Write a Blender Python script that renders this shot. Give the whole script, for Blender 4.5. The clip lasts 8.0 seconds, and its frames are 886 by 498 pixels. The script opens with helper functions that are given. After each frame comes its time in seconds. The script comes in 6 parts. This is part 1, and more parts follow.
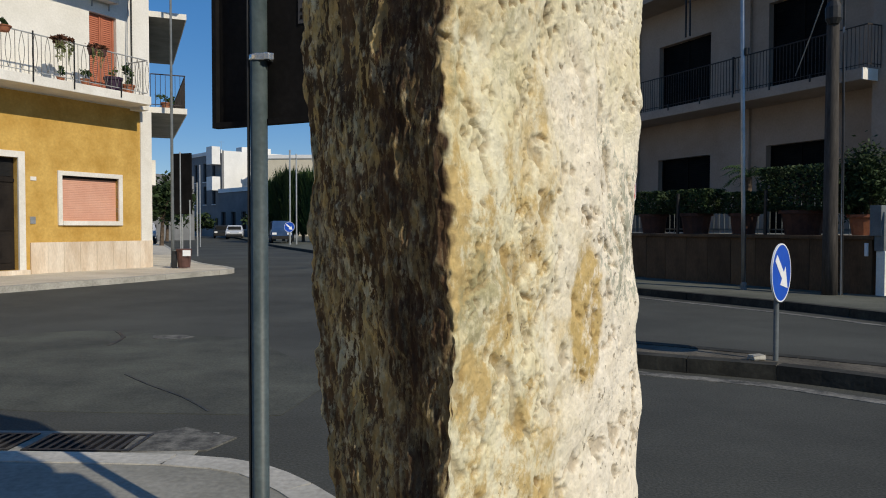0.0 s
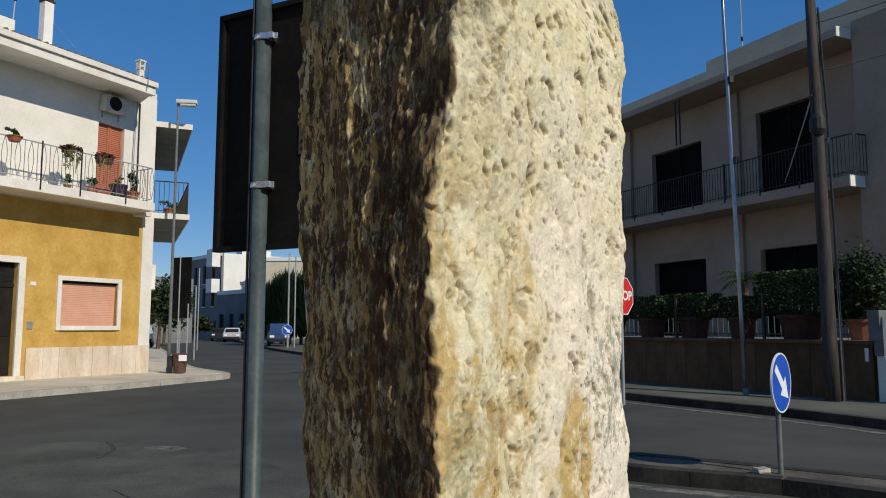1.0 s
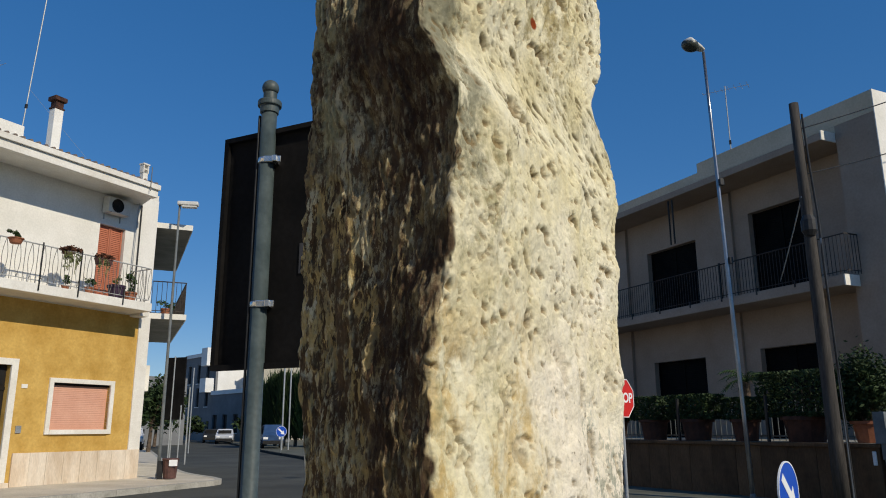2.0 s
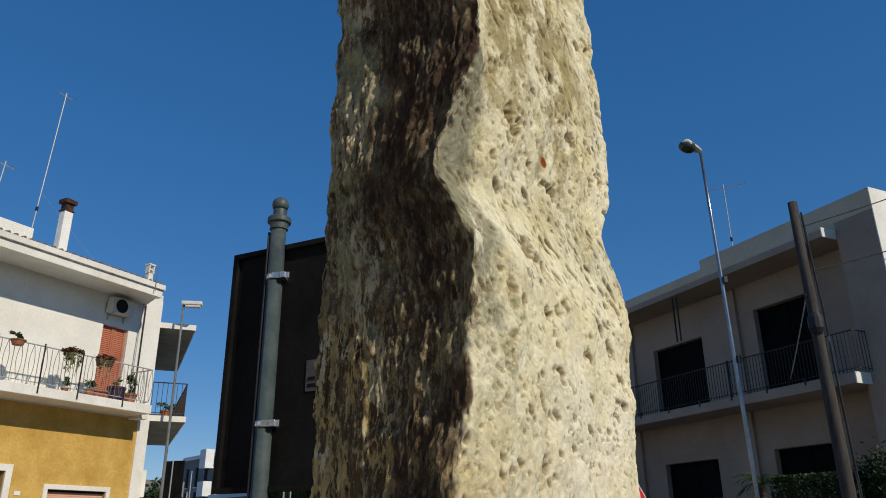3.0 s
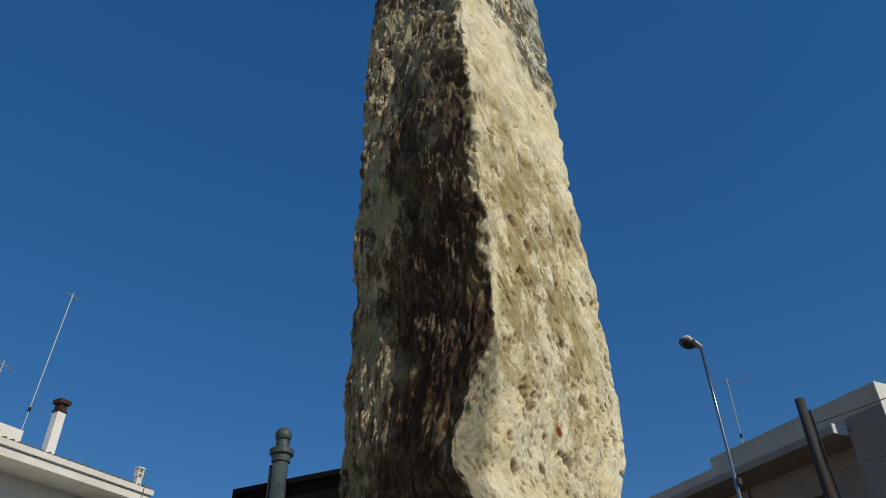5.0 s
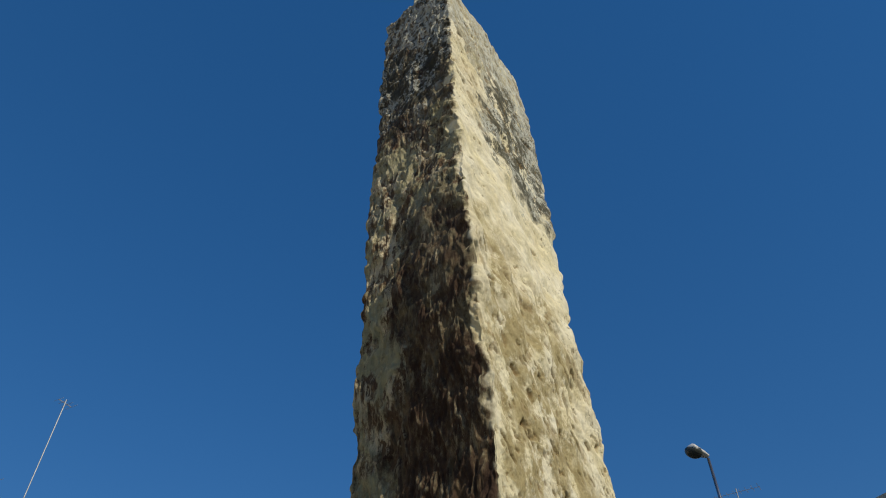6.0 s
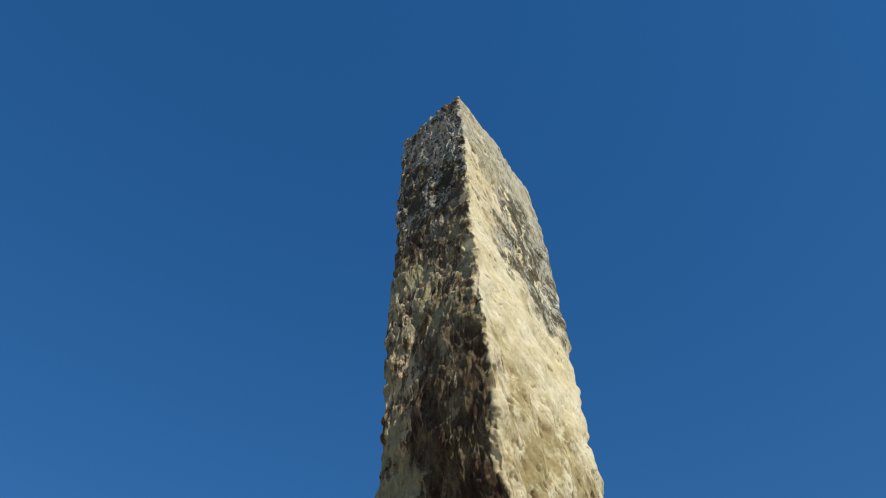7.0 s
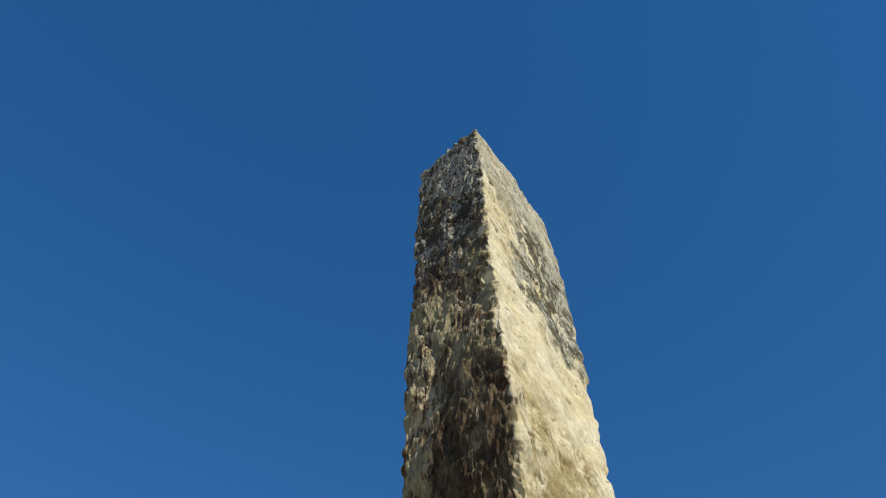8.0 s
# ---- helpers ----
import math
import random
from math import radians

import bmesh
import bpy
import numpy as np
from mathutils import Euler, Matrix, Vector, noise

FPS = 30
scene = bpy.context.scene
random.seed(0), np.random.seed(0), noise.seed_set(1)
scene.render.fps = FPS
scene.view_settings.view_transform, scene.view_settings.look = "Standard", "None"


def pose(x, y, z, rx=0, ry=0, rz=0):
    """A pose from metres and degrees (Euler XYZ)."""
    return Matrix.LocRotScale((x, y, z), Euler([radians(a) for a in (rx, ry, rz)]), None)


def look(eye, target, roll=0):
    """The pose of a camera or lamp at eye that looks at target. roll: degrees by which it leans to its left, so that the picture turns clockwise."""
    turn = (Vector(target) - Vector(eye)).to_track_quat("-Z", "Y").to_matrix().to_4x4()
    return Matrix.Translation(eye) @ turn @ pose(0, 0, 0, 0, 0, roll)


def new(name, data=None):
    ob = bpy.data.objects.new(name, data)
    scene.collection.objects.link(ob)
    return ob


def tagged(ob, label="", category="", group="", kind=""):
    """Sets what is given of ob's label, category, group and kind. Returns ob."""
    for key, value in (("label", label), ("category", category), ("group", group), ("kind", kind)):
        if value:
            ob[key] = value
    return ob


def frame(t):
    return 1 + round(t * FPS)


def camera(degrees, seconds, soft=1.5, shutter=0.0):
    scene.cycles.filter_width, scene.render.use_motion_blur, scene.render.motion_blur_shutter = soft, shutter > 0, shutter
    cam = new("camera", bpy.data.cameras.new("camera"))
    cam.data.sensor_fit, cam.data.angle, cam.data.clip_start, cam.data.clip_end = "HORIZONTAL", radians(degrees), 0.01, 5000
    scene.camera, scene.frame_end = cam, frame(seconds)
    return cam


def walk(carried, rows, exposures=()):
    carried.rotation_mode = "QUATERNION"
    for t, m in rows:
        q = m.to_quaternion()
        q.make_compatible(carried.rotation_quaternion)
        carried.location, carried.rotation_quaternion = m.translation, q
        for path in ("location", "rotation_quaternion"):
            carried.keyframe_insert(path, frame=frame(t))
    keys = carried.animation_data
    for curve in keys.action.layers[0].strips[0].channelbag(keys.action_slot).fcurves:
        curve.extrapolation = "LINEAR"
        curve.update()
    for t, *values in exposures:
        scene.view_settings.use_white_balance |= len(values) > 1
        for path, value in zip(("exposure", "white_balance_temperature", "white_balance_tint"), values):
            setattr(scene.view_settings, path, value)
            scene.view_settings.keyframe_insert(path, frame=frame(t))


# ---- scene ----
cam = camera(61.3, 8.0, soft=1.0)
PATH = [
    (0, (0.011, -0.002, 1.356), (-0.008, 1.997, 1.296), 0.1),
    (0.5, (0.02, -0.017, 1.392), (0.002, 1.982, 1.462), -0.1),
    (1, (0.027, -0.043, 1.433), (0.011, 1.946, 1.643), 0.0),
    (1.5, (0.028, -0.064, 1.471), (0.018, 1.907, 1.81), -0.1),
    (3, (0.007, -0.093, 1.581), (-0.008, 1.777, 2.29), -0.5),
    (3.5, (-0.002, -0.105, 1.617), (-0.023, 1.716, 2.442), -0.6),
    (4, (-0.008, -0.131, 1.649), (-0.03, 1.634, 2.589), -0.6),
    (5.5, (-0.02, -0.188, 1.742), (-0.018, 1.363, 3.006), -1.3),
    (6, (-0.021, -0.225, 1.778), (-0.018, 1.235, 3.144), -1.4),
    (6.5, (-0.026, -0.264, 1.791), (-0.031, 1.11, 3.244), -1.4),
    (7, (-0.033, -0.299, 1.798), (-0.056, 0.981, 3.335), -0.9),
    (7.5, (-0.048, -0.322, 1.787), (-0.082, 0.915, 3.358), -0.1),
    (8, (-0.06, -0.322, 1.789), (-0.108, 0.898, 3.373), 0.5),
]
walk(cam, [(t, look(eye, target, roll)) for t, eye, target, roll in PATH],
     exposures=[(0, -0.08), (3, -0.15), (4.5, -0.30), (5.5, -0.34), (6.5, -0.15), (7.5, -0.05), (8, -0.05)])

# ---- world and sun ----
SUN_DIR = Vector((0.722, -0.693, 0.675)).normalized()
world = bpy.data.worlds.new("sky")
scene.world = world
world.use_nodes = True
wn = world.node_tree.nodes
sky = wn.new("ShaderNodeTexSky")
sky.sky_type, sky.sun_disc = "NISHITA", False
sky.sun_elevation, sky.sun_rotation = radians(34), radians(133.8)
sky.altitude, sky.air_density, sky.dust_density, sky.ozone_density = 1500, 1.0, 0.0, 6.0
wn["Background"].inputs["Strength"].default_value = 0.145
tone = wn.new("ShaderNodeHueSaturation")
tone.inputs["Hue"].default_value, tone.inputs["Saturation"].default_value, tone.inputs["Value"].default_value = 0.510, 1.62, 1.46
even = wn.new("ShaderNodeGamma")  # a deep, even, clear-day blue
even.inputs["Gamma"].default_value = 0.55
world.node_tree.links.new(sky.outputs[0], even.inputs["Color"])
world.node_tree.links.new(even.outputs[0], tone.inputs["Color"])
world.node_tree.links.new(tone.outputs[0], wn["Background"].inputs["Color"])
sun = new("sun", bpy.data.lights.new("sun", "SUN"))
sun.data.energy, sun.data.angle, sun.data.color = 3.9, radians(0.55), (1.0, 0.90, 0.73)
sun.matrix_world = look(SUN_DIR * 50, (0, 0, 0))


# ---- materials ----
def surface(name, dark, light, scale=1.5, rough=0.85, fine=40.0, grain=0.25, bump=0.25, depth=0.01, metal=0.0, stretch=(1, 1, 1), spec=0.3, per_piece=0.0):
    """A mottled surface: two colours mixed by coarse noise, a fine grain over them, fine relief."""
    m = bpy.data.materials.new(name)
    m.use_nodes = True
    nt = m.node_tree
    N, L = nt.nodes, nt.links
    p = N["Principled BSDF"]
    tc = N.new("ShaderNodeTexCoord")
    mp = N.new("ShaderNodeMapping")
    mp.inputs["Scale"].default_value = stretch
    L.new(tc.outputs["Object"], mp.inputs["Vector"])
    n1 = N.new("ShaderNodeTexNoise")
    n1.inputs["Scale"].default_value, n1.inputs["Detail"].default_value, n1.inputs["Roughness"].default_value = scale, 6, 0.65
    n2 = N.new("ShaderNodeTexNoise")
    n2.inputs["Scale"].default_value, n2.inputs["Detail"].default_value = fine, 4
    L.new(mp.outputs[0], n1.inputs["Vector"])
    L.new(mp.outputs[0], n2.inputs["Vector"])
    ramp = N.new("ShaderNodeValToRGB")
    ramp.color_ramp.elements[0].position, ramp.color_ramp.elements[1].position = 0.36, 0.64
    ramp.color_ramp.elements[0].color, ramp.color_ramp.elements[1].color = (*dark, 1), (*light, 1)
    L.new(n1.outputs["Fac"], ramp.inputs[0])
    val = N.new("ShaderNodeMapRange")
    val.inputs[1].default_value, val.inputs[2].default_value = 0.25, 0.75
    val.inputs[3].default_value, val.inputs[4].default_value = 1 - grain, 1 + grain
    L.new(n2.outputs["Fac"], val.inputs[0])
    hsv = N.new("ShaderNodeHueSaturation")
    L.new(ramp.outputs[0], hsv.inputs["Color"])
    if per_piece:
        info = N.new("ShaderNodeObjectInfo")
        vary = N.new("ShaderNodeMapRange")
        vary.inputs[3].default_value, vary.inputs[4].default_value = 1 - per_piece, 1 + per_piece
        L.new(info.outputs["Random"], vary.inputs[0])
        mul = N.new("ShaderNodeMath")
        mul.operation = "MULTIPLY"
        L.new(vary.outputs[0], mul.inputs[0])
        L.new(val.outputs[0], mul.inputs[1])
        L.new(mul.outputs[0], hsv.inputs["Value"])
    else:
        L.new(val.outputs[0], hsv.inputs["Value"])
    L.new(hsv.outputs[0], p.inputs["Base Color"])
    p.inputs["Roughness"].default_value, p.inputs["Metallic"].default_value = rough, metal
    p.inputs["Specular IOR Level"].default_value = spec
    b = N.new("ShaderNodeBump")
    b.inputs["Strength"].default_value, b.inputs["Distance"].default_value = bump, depth
    L.new(n2.outputs["Fac"], b.inputs["Height"])
    L.new(b.outputs[0], p.inputs["Normal"])
    return m


M_ASPHALT = surface("asphalt", (0.042, 0.043, 0.037), (0.074, 0.076, 0.065), 0.35, 0.9, 60, 0.4, 0.5, 0.01)
M_PATCH = surface("old_asphalt", (0.046, 0.048, 0.040), (0.094, 0.098, 0.078), 0.9, 0.9, 50, 0.35, 0.4, 0.01)
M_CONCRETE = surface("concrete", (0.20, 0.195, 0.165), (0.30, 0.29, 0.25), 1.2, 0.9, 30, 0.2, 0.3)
M_KERB = surface("kerb_stone", (0.30, 0.29, 0.25), (0.46, 0.44, 0.39), 1.6, 0.85, 30, 0.2, 0.3, per_piece=0.12)
M_SOILED = surface("soiled_concrete", (0.060, 0.052, 0.038), (0.13, 0.115, 0.088), 2.5, 0.95, 40, 0.3, 0.4)
M_PAVING = surface("paving", (0.47, 0.42, 0.33), (0.60, 0.55, 0.45), 0.8, 0.9, 25, 0.15, 0.3)
M_LINE = surface("worn_paint", (0.06, 0.06, 0.055), (0.24, 0.23, 0.20), 5.0, 0.8, 40, 0.3, 0.2)
M_OCHRE = surface("ochre_render", (0.44, 0.26, 0.055), (0.60, 0.39, 0.11), 1.1, 0.9, 14, 0.12, 0.25, 0.01)
M_WHITE = surface("white_render", (0.70, 0.68, 0.62), (0.82, 0.80, 0.75), 0.7, 0.9, 20, 0.08, 0.2)
M_TRIM = surface("white_trim", (0.66, 0.63, 0.56), (0.78, 0.76, 0.70), 1.3, 0.75, 25, 0.08, 0.2)
M_TRAVERTINE = surface("travertine", (0.56, 0.45, 0.33), (0.74, 0.65, 0.53), 1.3, 0.6, 18, 0.12, 0.15, stretch=(2.2, 2.2, 0.5), per_piece=0.1)
M_SHUTTER = surface("pink_shutter", (0.57, 0.30, 0.21), (0.63, 0.35, 0.25), 1.5, 0.6, 30, 0.06, 0.1)
M_REDDOOR = surface("brick_red_shutter", (0.36, 0.12, 0.065), (0.45, 0.16, 0.09), 1.5, 0.55, 30, 0.08, 0.1)
M_DARK = surface("dark_wood", (0.010, 0.008, 0.007), (0.022, 0.018, 0.015), 2, 0.6, 40, 0.2, 0.1, spec=0.15)
M_IRON = surface("grey_iron", (0.30, 0.31, 0.31), (0.42, 0.43, 0.43), 4, 0.5, 50, 0.15, 0.1)
M_BLACK = surface("black_iron", (0.012, 0.012, 0.012), (0.03, 0.03, 0.03), 4, 0.5, 50, 0.2, 0.1)
M_POLE = surface("blue_grey_paint", (0.040, 0.058, 0.062), (0.070, 0.092, 0.096), 7, 0.5, 60, 0.2, 0.15, 0.003, spec=0.35)
M_CHROME = surface("zinc", (0.62, 0.62, 0.60), (0.8, 0.8, 0.78), 9, 0.25, 60, 0.1, 0.1, 0.002, metal=0.9)
M_GALV = surface("galvanised_steel", (0.30, 0.32, 0.33), (0.44, 0.46, 0.47), 3, 0.45, 60, 0.12, 0.1, 0.003, metal=0.4)
M_POST = surface("weathered_post", (0.10, 0.115, 0.12), (0.17, 0.185, 0.19), 3, 0.5, 60, 0.15, 0.1, 0.003, spec=0.4)
M_PANEL = surface("black_board_back", (0.006, 0.006, 0.006), (0.014, 0.013, 0.013), 2.5, 0.75, 40, 0.2, 0.1, spec=0.08)
M_PLASTER = surface("beige_render", (0.28, 0.215, 0.165), (0.36, 0.285, 0.225), 0.5, 0.9, 18, 0.1, 0.2)
M_UNSEEN_WALL = surface("cream_unseen_wall", (0.60, 0.49, 0.34), (0.72, 0.61, 0.45), 0.6, 0.9, 18, 0.1, 0.2)
M_PARAPET = surface("pale_beige_render", (0.46, 0.39, 0.28), (0.56, 0.48, 0.36), 0.6, 0.9, 18, 0.1, 0.2)
M_RAIL = surface("brown_painted_iron", (0.020, 0.015, 0.013), (0.045, 0.035, 0.03), 4, 0.55, 50, 0.2, 0.1)
M_TUFF = surface("brown_tuff", (0.066, 0.039, 0.020), (0.122, 0.074, 0.040), 1.6, 0.9, 20, 0.2, 0.3, stretch=(1.5, 1.5, 0.5), per_piece=0.22)
M_GLASSDARK = surface("dark_opening", (0.008, 0.008, 0.008), (0.018, 0.018, 0.018), 2, 0.5, 30, 0.2, 0.0, spec=0.15)
M_WOODPOLE = surface("tarred_wood", (0.030, 0.027, 0.024), (0.070, 0.062, 0.055), 5, 0.85, 30, 0.3, 0.4, 0.01, stretch=(3, 3, 0.3))
M_TERRACOTTA = surface("terracotta", (0.24, 0.085, 0.045), (0.36, 0.14, 0.07), 6, 0.8, 40, 0.15, 0.2, 0.004)
M_DARKPOT = surface("dark_clay", (0.045, 0.020, 0.014), (0.08, 0.034, 0.022), 6, 0.8, 40, 0.15, 0.2, 0.004)
M_BROWNPOT = surface("brown_plastic", (0.07, 0.035, 0.03), (0.12, 0.06, 0.05), 6, 0.6, 40, 0.15, 0.1, 0.004)
# near-black, so the shade in these openings sits in the colour
M_SHADE = surface("shade_dark_shutter", (0.003, 0.003, 0.003), (0.008, 0.008, 0.007), 2, 0.7, 30, 0.2, 0.0, spec=0.06)
M_RAILGREY = surface("dull_grey_iron", (0.10, 0.10, 0.095), (0.18, 0.175, 0.165), 4, 0.55, 50, 0.15, 0.1)
M_LAMPPOST = surface("bright_galvanised_tube", (0.22, 0.23, 0.25), (0.32, 0.33, 0.35), 3, 0.28, 60, 0.1, 0.05, 0.002, metal=0.85)
# black kerb stain, darkened further for the shade on its face
M_KERB_BLACK = surface("stained_shade_kerb", (0.013, 0.013, 0.011), (0.050, 0.048, 0.038), 2.2, 0.9, 25, 0.25, 0.4, per_piece=0.15)
M_WALK = surface("worn_grey_pavement", (0.070, 0.075, 0.058), (0.13, 0.132, 0.105), 1.0, 0.9, 30, 0.25, 0.3)
M_PURPLE = surface("purple_plastic", (0.030, 0.016, 0.034), (0.055, 0.030, 0.060), 6, 0.5, 40, 0.15, 0.1, 0.004)
M_STRAND = surface("pale_green_stems", (0.10, 0.12, 0.045), (0.20, 0.21, 0.09), 9, 0.7, 60, 0.3, 0.0)
M_LEAF = surface("leaves", (0.02, 0.045, 0.012), (0.07, 0.12, 0.03), 6, 0.7, 60, 0.3, 0.0, per_piece=0.2)
M_LEAF_DARK = surface("dark_leaves", (0.012, 0.0263, 0.0075), (0.0375, 0.0638, 0.0165), 4, 0.7, 60, 0.3, 0.0)
M_LEAF_BROWN = surface("dry_flowers", (0.075, 0.035, 0.020), (0.17, 0.070, 0.038), 9, 0.8, 60, 0.3, 0.0)
M_BARK = surface("bark", (0.06, 0.045, 0.03), (0.14, 0.10, 0.07), 8, 0.9, 40, 0.3, 0.5)
M_BLUE = surface("blue_sign_face", (0.005, 0.06, 0.42), (0.008, 0.08, 0.50), 3, 0.4, 40, 0.05, 0.0)
M_SIGNWHITE = surface("white_sign_face", (0.74, 0.75, 0.76), (0.82, 0.82, 0.82), 3, 0.4, 40, 0.05, 0.0)
M_RED = surface("red_sign_face", (0.50, 0.02, 0.02), (0.60, 0.03, 0.025), 3, 0.4, 40, 0.05, 0.0)
M_AC = surface("cream_plastic", (0.55, 0.54, 0.50), (0.66, 0.65, 0.61), 3, 0.5, 40, 0.06, 0.05)
M_TILE = surface("roof_tile", (0.14, 0.11, 0.09), (0.24, 0.19, 0.16), 4, 0.85, 40, 0.2, 0.2, per_piece=0.2)
M_RUST = surface("sooty_cap", (0.02, 0.012, 0.010), (0.09, 0.035, 0.02), 8, 0.8, 40, 0.2, 0.2)
M_CARWHITE = surface("silver_car_paint", (0.55, 0.57, 0.60), (0.62, 0.64, 0.67), 2, 0.25, 40, 0.03, 0.0, metal=0.3)
M_CARDARK = surface("dark_car_paint", (0.02, 0.022, 0.025), (0.03, 0.033, 0.036), 2, 0.25, 40, 0.03, 0.0)
M_CARBLUE = surface("blue_van_paint", (0.025, 0.055, 0.13), (0.04, 0.08, 0.17), 2, 0.3, 40, 0.03, 0.0)
M_TYRE = surface("rubber", (0.012, 0.012, 0.012), (0.025, 0.025, 0.025), 6, 0.8, 50, 0.2, 0.1)
M_FARWHITE = surface("far_white_render", (0.68, 0.68, 0.66), (0.80, 0.80, 0.78), 0.4, 0.9, 8, 0.06, 0.1)
M_PANEL_STICKER = surface("faded_sticker", (0.05, 0.05, 0.055), (0.075, 0.075, 0.08), 20, 0.6, 60, 0.2, 0.05)
M_MAST = surface("dull_aluminium_tube", (0.27, 0.29, 0.30), (0.40, 0.41, 0.41), 4, 0.45, 60, 0.1, 0.05, metal=0.2, spec=0.4)
M_LENS = surface("dark_lamp_bowl", (0.03, 0.035, 0.03), (0.06, 0.065, 0.05), 6, 0.35, 40, 0.2, 0.05, spec=0.4)
# plain grey, which also carries the shade of far walls turned from the sun
M_FARGREY = surface("far_grey_shade", (0.15, 0.155, 0.16), (0.21, 0.215, 0.22), 0.4, 0.9, 8, 0.08, 0.1)
M_FARYELLOW = surface("far_sand_render", (0.56, 0.50, 0.38), (0.68, 0.62, 0.49), 0.3, 0.9, 8, 0.06, 0.1)


def stone_material():
    """Weathered limestone: cream with ochre stains below, brown patina on the weather side, grey and black lichen near the top."""
    m = bpy.data.materials.new("limestone")
    m.use_nodes = True
    nt = m.node_tree
    N, L = nt.nodes, nt.links
    p = N["Principled BSDF"]
    tc = N.new("ShaderNodeTexCoord")
    sep = N.new("ShaderNodeSeparateXYZ")
    L.new(tc.outputs["Object"], sep.inputs[0])

    def noise_at(scale, detail=6, rough=0.6, stretch=(1, 1, 1), offset=(0, 0, 0)):
        mp = N.new("ShaderNodeMapping")
        mp.inputs["Scale"].default_value, mp.inputs["Location"].default_value = stretch, offset
        L.new(tc.outputs["Object"], mp.inputs["Vector"])
        n = N.new("ShaderNodeTexNoise")
        n.inputs["Scale"].default_value, n.inputs["Detail"].default_value, n.inputs["Roughness"].default_value = scale, detail, rough
        L.new(mp.outputs[0], n.inputs["Vector"])
        return n.outputs["Fac"]

    def between(v, a, b, lo=0.0, hi=1.0):
        r = N.new("ShaderNodeMapRange")
        r.interpolation_type = "SMOOTHSTEP"
        for k, x in enumerate((a, b, lo, hi)):
            r.inputs[k + 1].default_value = x
        L.new(v, r.inputs[0])
        return r.outputs[0]

    def calc(op, a, b):
        n = N.new("ShaderNodeMath")
        n.operation = op
        for k, x in enumerate((a, b)):
            if isinstance(x, (int, float)):
                n.inputs[k].default_value = x
            else:
                L.new(x, n.inputs[k])
        return n.outputs[0]

    def mix(fac, a, b):
        n = N.new("ShaderNodeMix")
        n.data_type = "RGBA"
        L.new(fac, n.inputs["Factor"])
        for k, x in ((6, a), (7, b)):
            if isinstance(x, tuple):
                n.inputs[k].default_value = (*x, 1)
            else:
                L.new(x, n.inputs[k])
        return n.outputs[2]

    def attribute(name):
        n = N.new("ShaderNodeAttribute")
        n.attribute_name = name
        return n.outputs["Fac"]

    def times(*v):
        out = v[0]
        for x in v[1:]:
            out = calc("MULTIPLY", out, x)
        return out

    def within(v, a0, a1, b1, b0):
        return times(between(v, a0, a1), between(v, b0, b1))

    z = sep.outputs["Z"]
    weather, hollow = attribute("weather"), attribute("hollow")
    across = attribute("across")  # 0 far edge of the weather side, 1 near corner, 2 far edge of the sound side
    # wandering borders for the stains
    S = calc("ADD", across, calc("MULTIPLY", calc("SUBTRACT", noise_at(8, 6, 0.65), 0.5), 0.9))
    Z = calc("ADD", z, calc("MULTIPLY", calc("SUBTRACT", noise_at(6, 8, 0.75, (1, 1, 0.8), (4, 4, 1)), 0.5), 1.15))
    speck = noise_at(60, 6, 0.7, (1, 1, 0.6), (1, 2, 3))
    mottle = noise_at(24, 7, 0.7, (1, 1, 0.7), (3, 3, 7))
    near = calc("ADD", across, calc("MULTIPLY", calc("SUBTRACT", mottle, 0.5), 0.30))

    # the sound side: cream, a little yellower in broad clouds
    base = mix(between(noise_at(7, 7, 0.65), 0.36, 0.64), (0.745, 0.665, 0.41), (0.83, 0.775, 0.57))
    base = mix(times(between(S, 1.05, 1.75), between(Z, 1.95, 1.4)), base, (0.875, 0.80, 0.655))
    # ochre in the lower part by the near corner, in smears
    ochre = times(between(noise_at(8, 8, 0.72, (1, 1, 0.8), (3, 1, 2)), 0.42, 0.52), between(mottle, 0.36, 0.52), calc("ADD", times(between(S, 1.5, 1.28), between(Z, 1.75, 1.45)), 0.10))
    base = mix(times(ochre, 0.85), base, (0.57, 0.41, 0.165))
    greenish = times(between(noise_at(11, 7, 0.7, (1, 1, 0.8), (1, 7, 2)), 0.50, 0.66), within(near, 0.95, 1.0, 1.22, 1.36), calc("ADD", times(between(Z, 2.35, 2.1), 0.85), 0.1))
    base = mix(greenish, base, (0.40, 0.36, 0.20))
    ledge = times(within(near, 0.9, 0.97, 1.07, 1.16), within(Z, 1.80, 1.98, 2.3, 2.42), between(noise_at(18, 7, 0.72, (1, 1, 0.6), (2, 7, 5)), 0.34, 0.50))
    base = mix(times(ledge, 0.9), base, (0.235, 0.225, 0.15))
    # a long ochre scar
    warp = calc("MULTIPLY", calc("SUBTRACT", noise_at(22, 6, 0.7), 0.5), 2.6)
    ex, ez = calc("MULTIPLY", calc("SUBTRACT", sep.outputs["X"], 0.216), 30.0), calc("MULTIPLY", calc("SUBTRACT", z, 1.20), 9.0)
    oval = calc("ADD", calc("ADD", calc("MULTIPLY", ex, ex), calc("MULTIPLY", ez, ez)), warp)
    base = mix(times(between(oval, 1.7, 0.9), between(mottle, 0.34, 0.50), 0.92), base, (0.55, 0.39, 0.14))
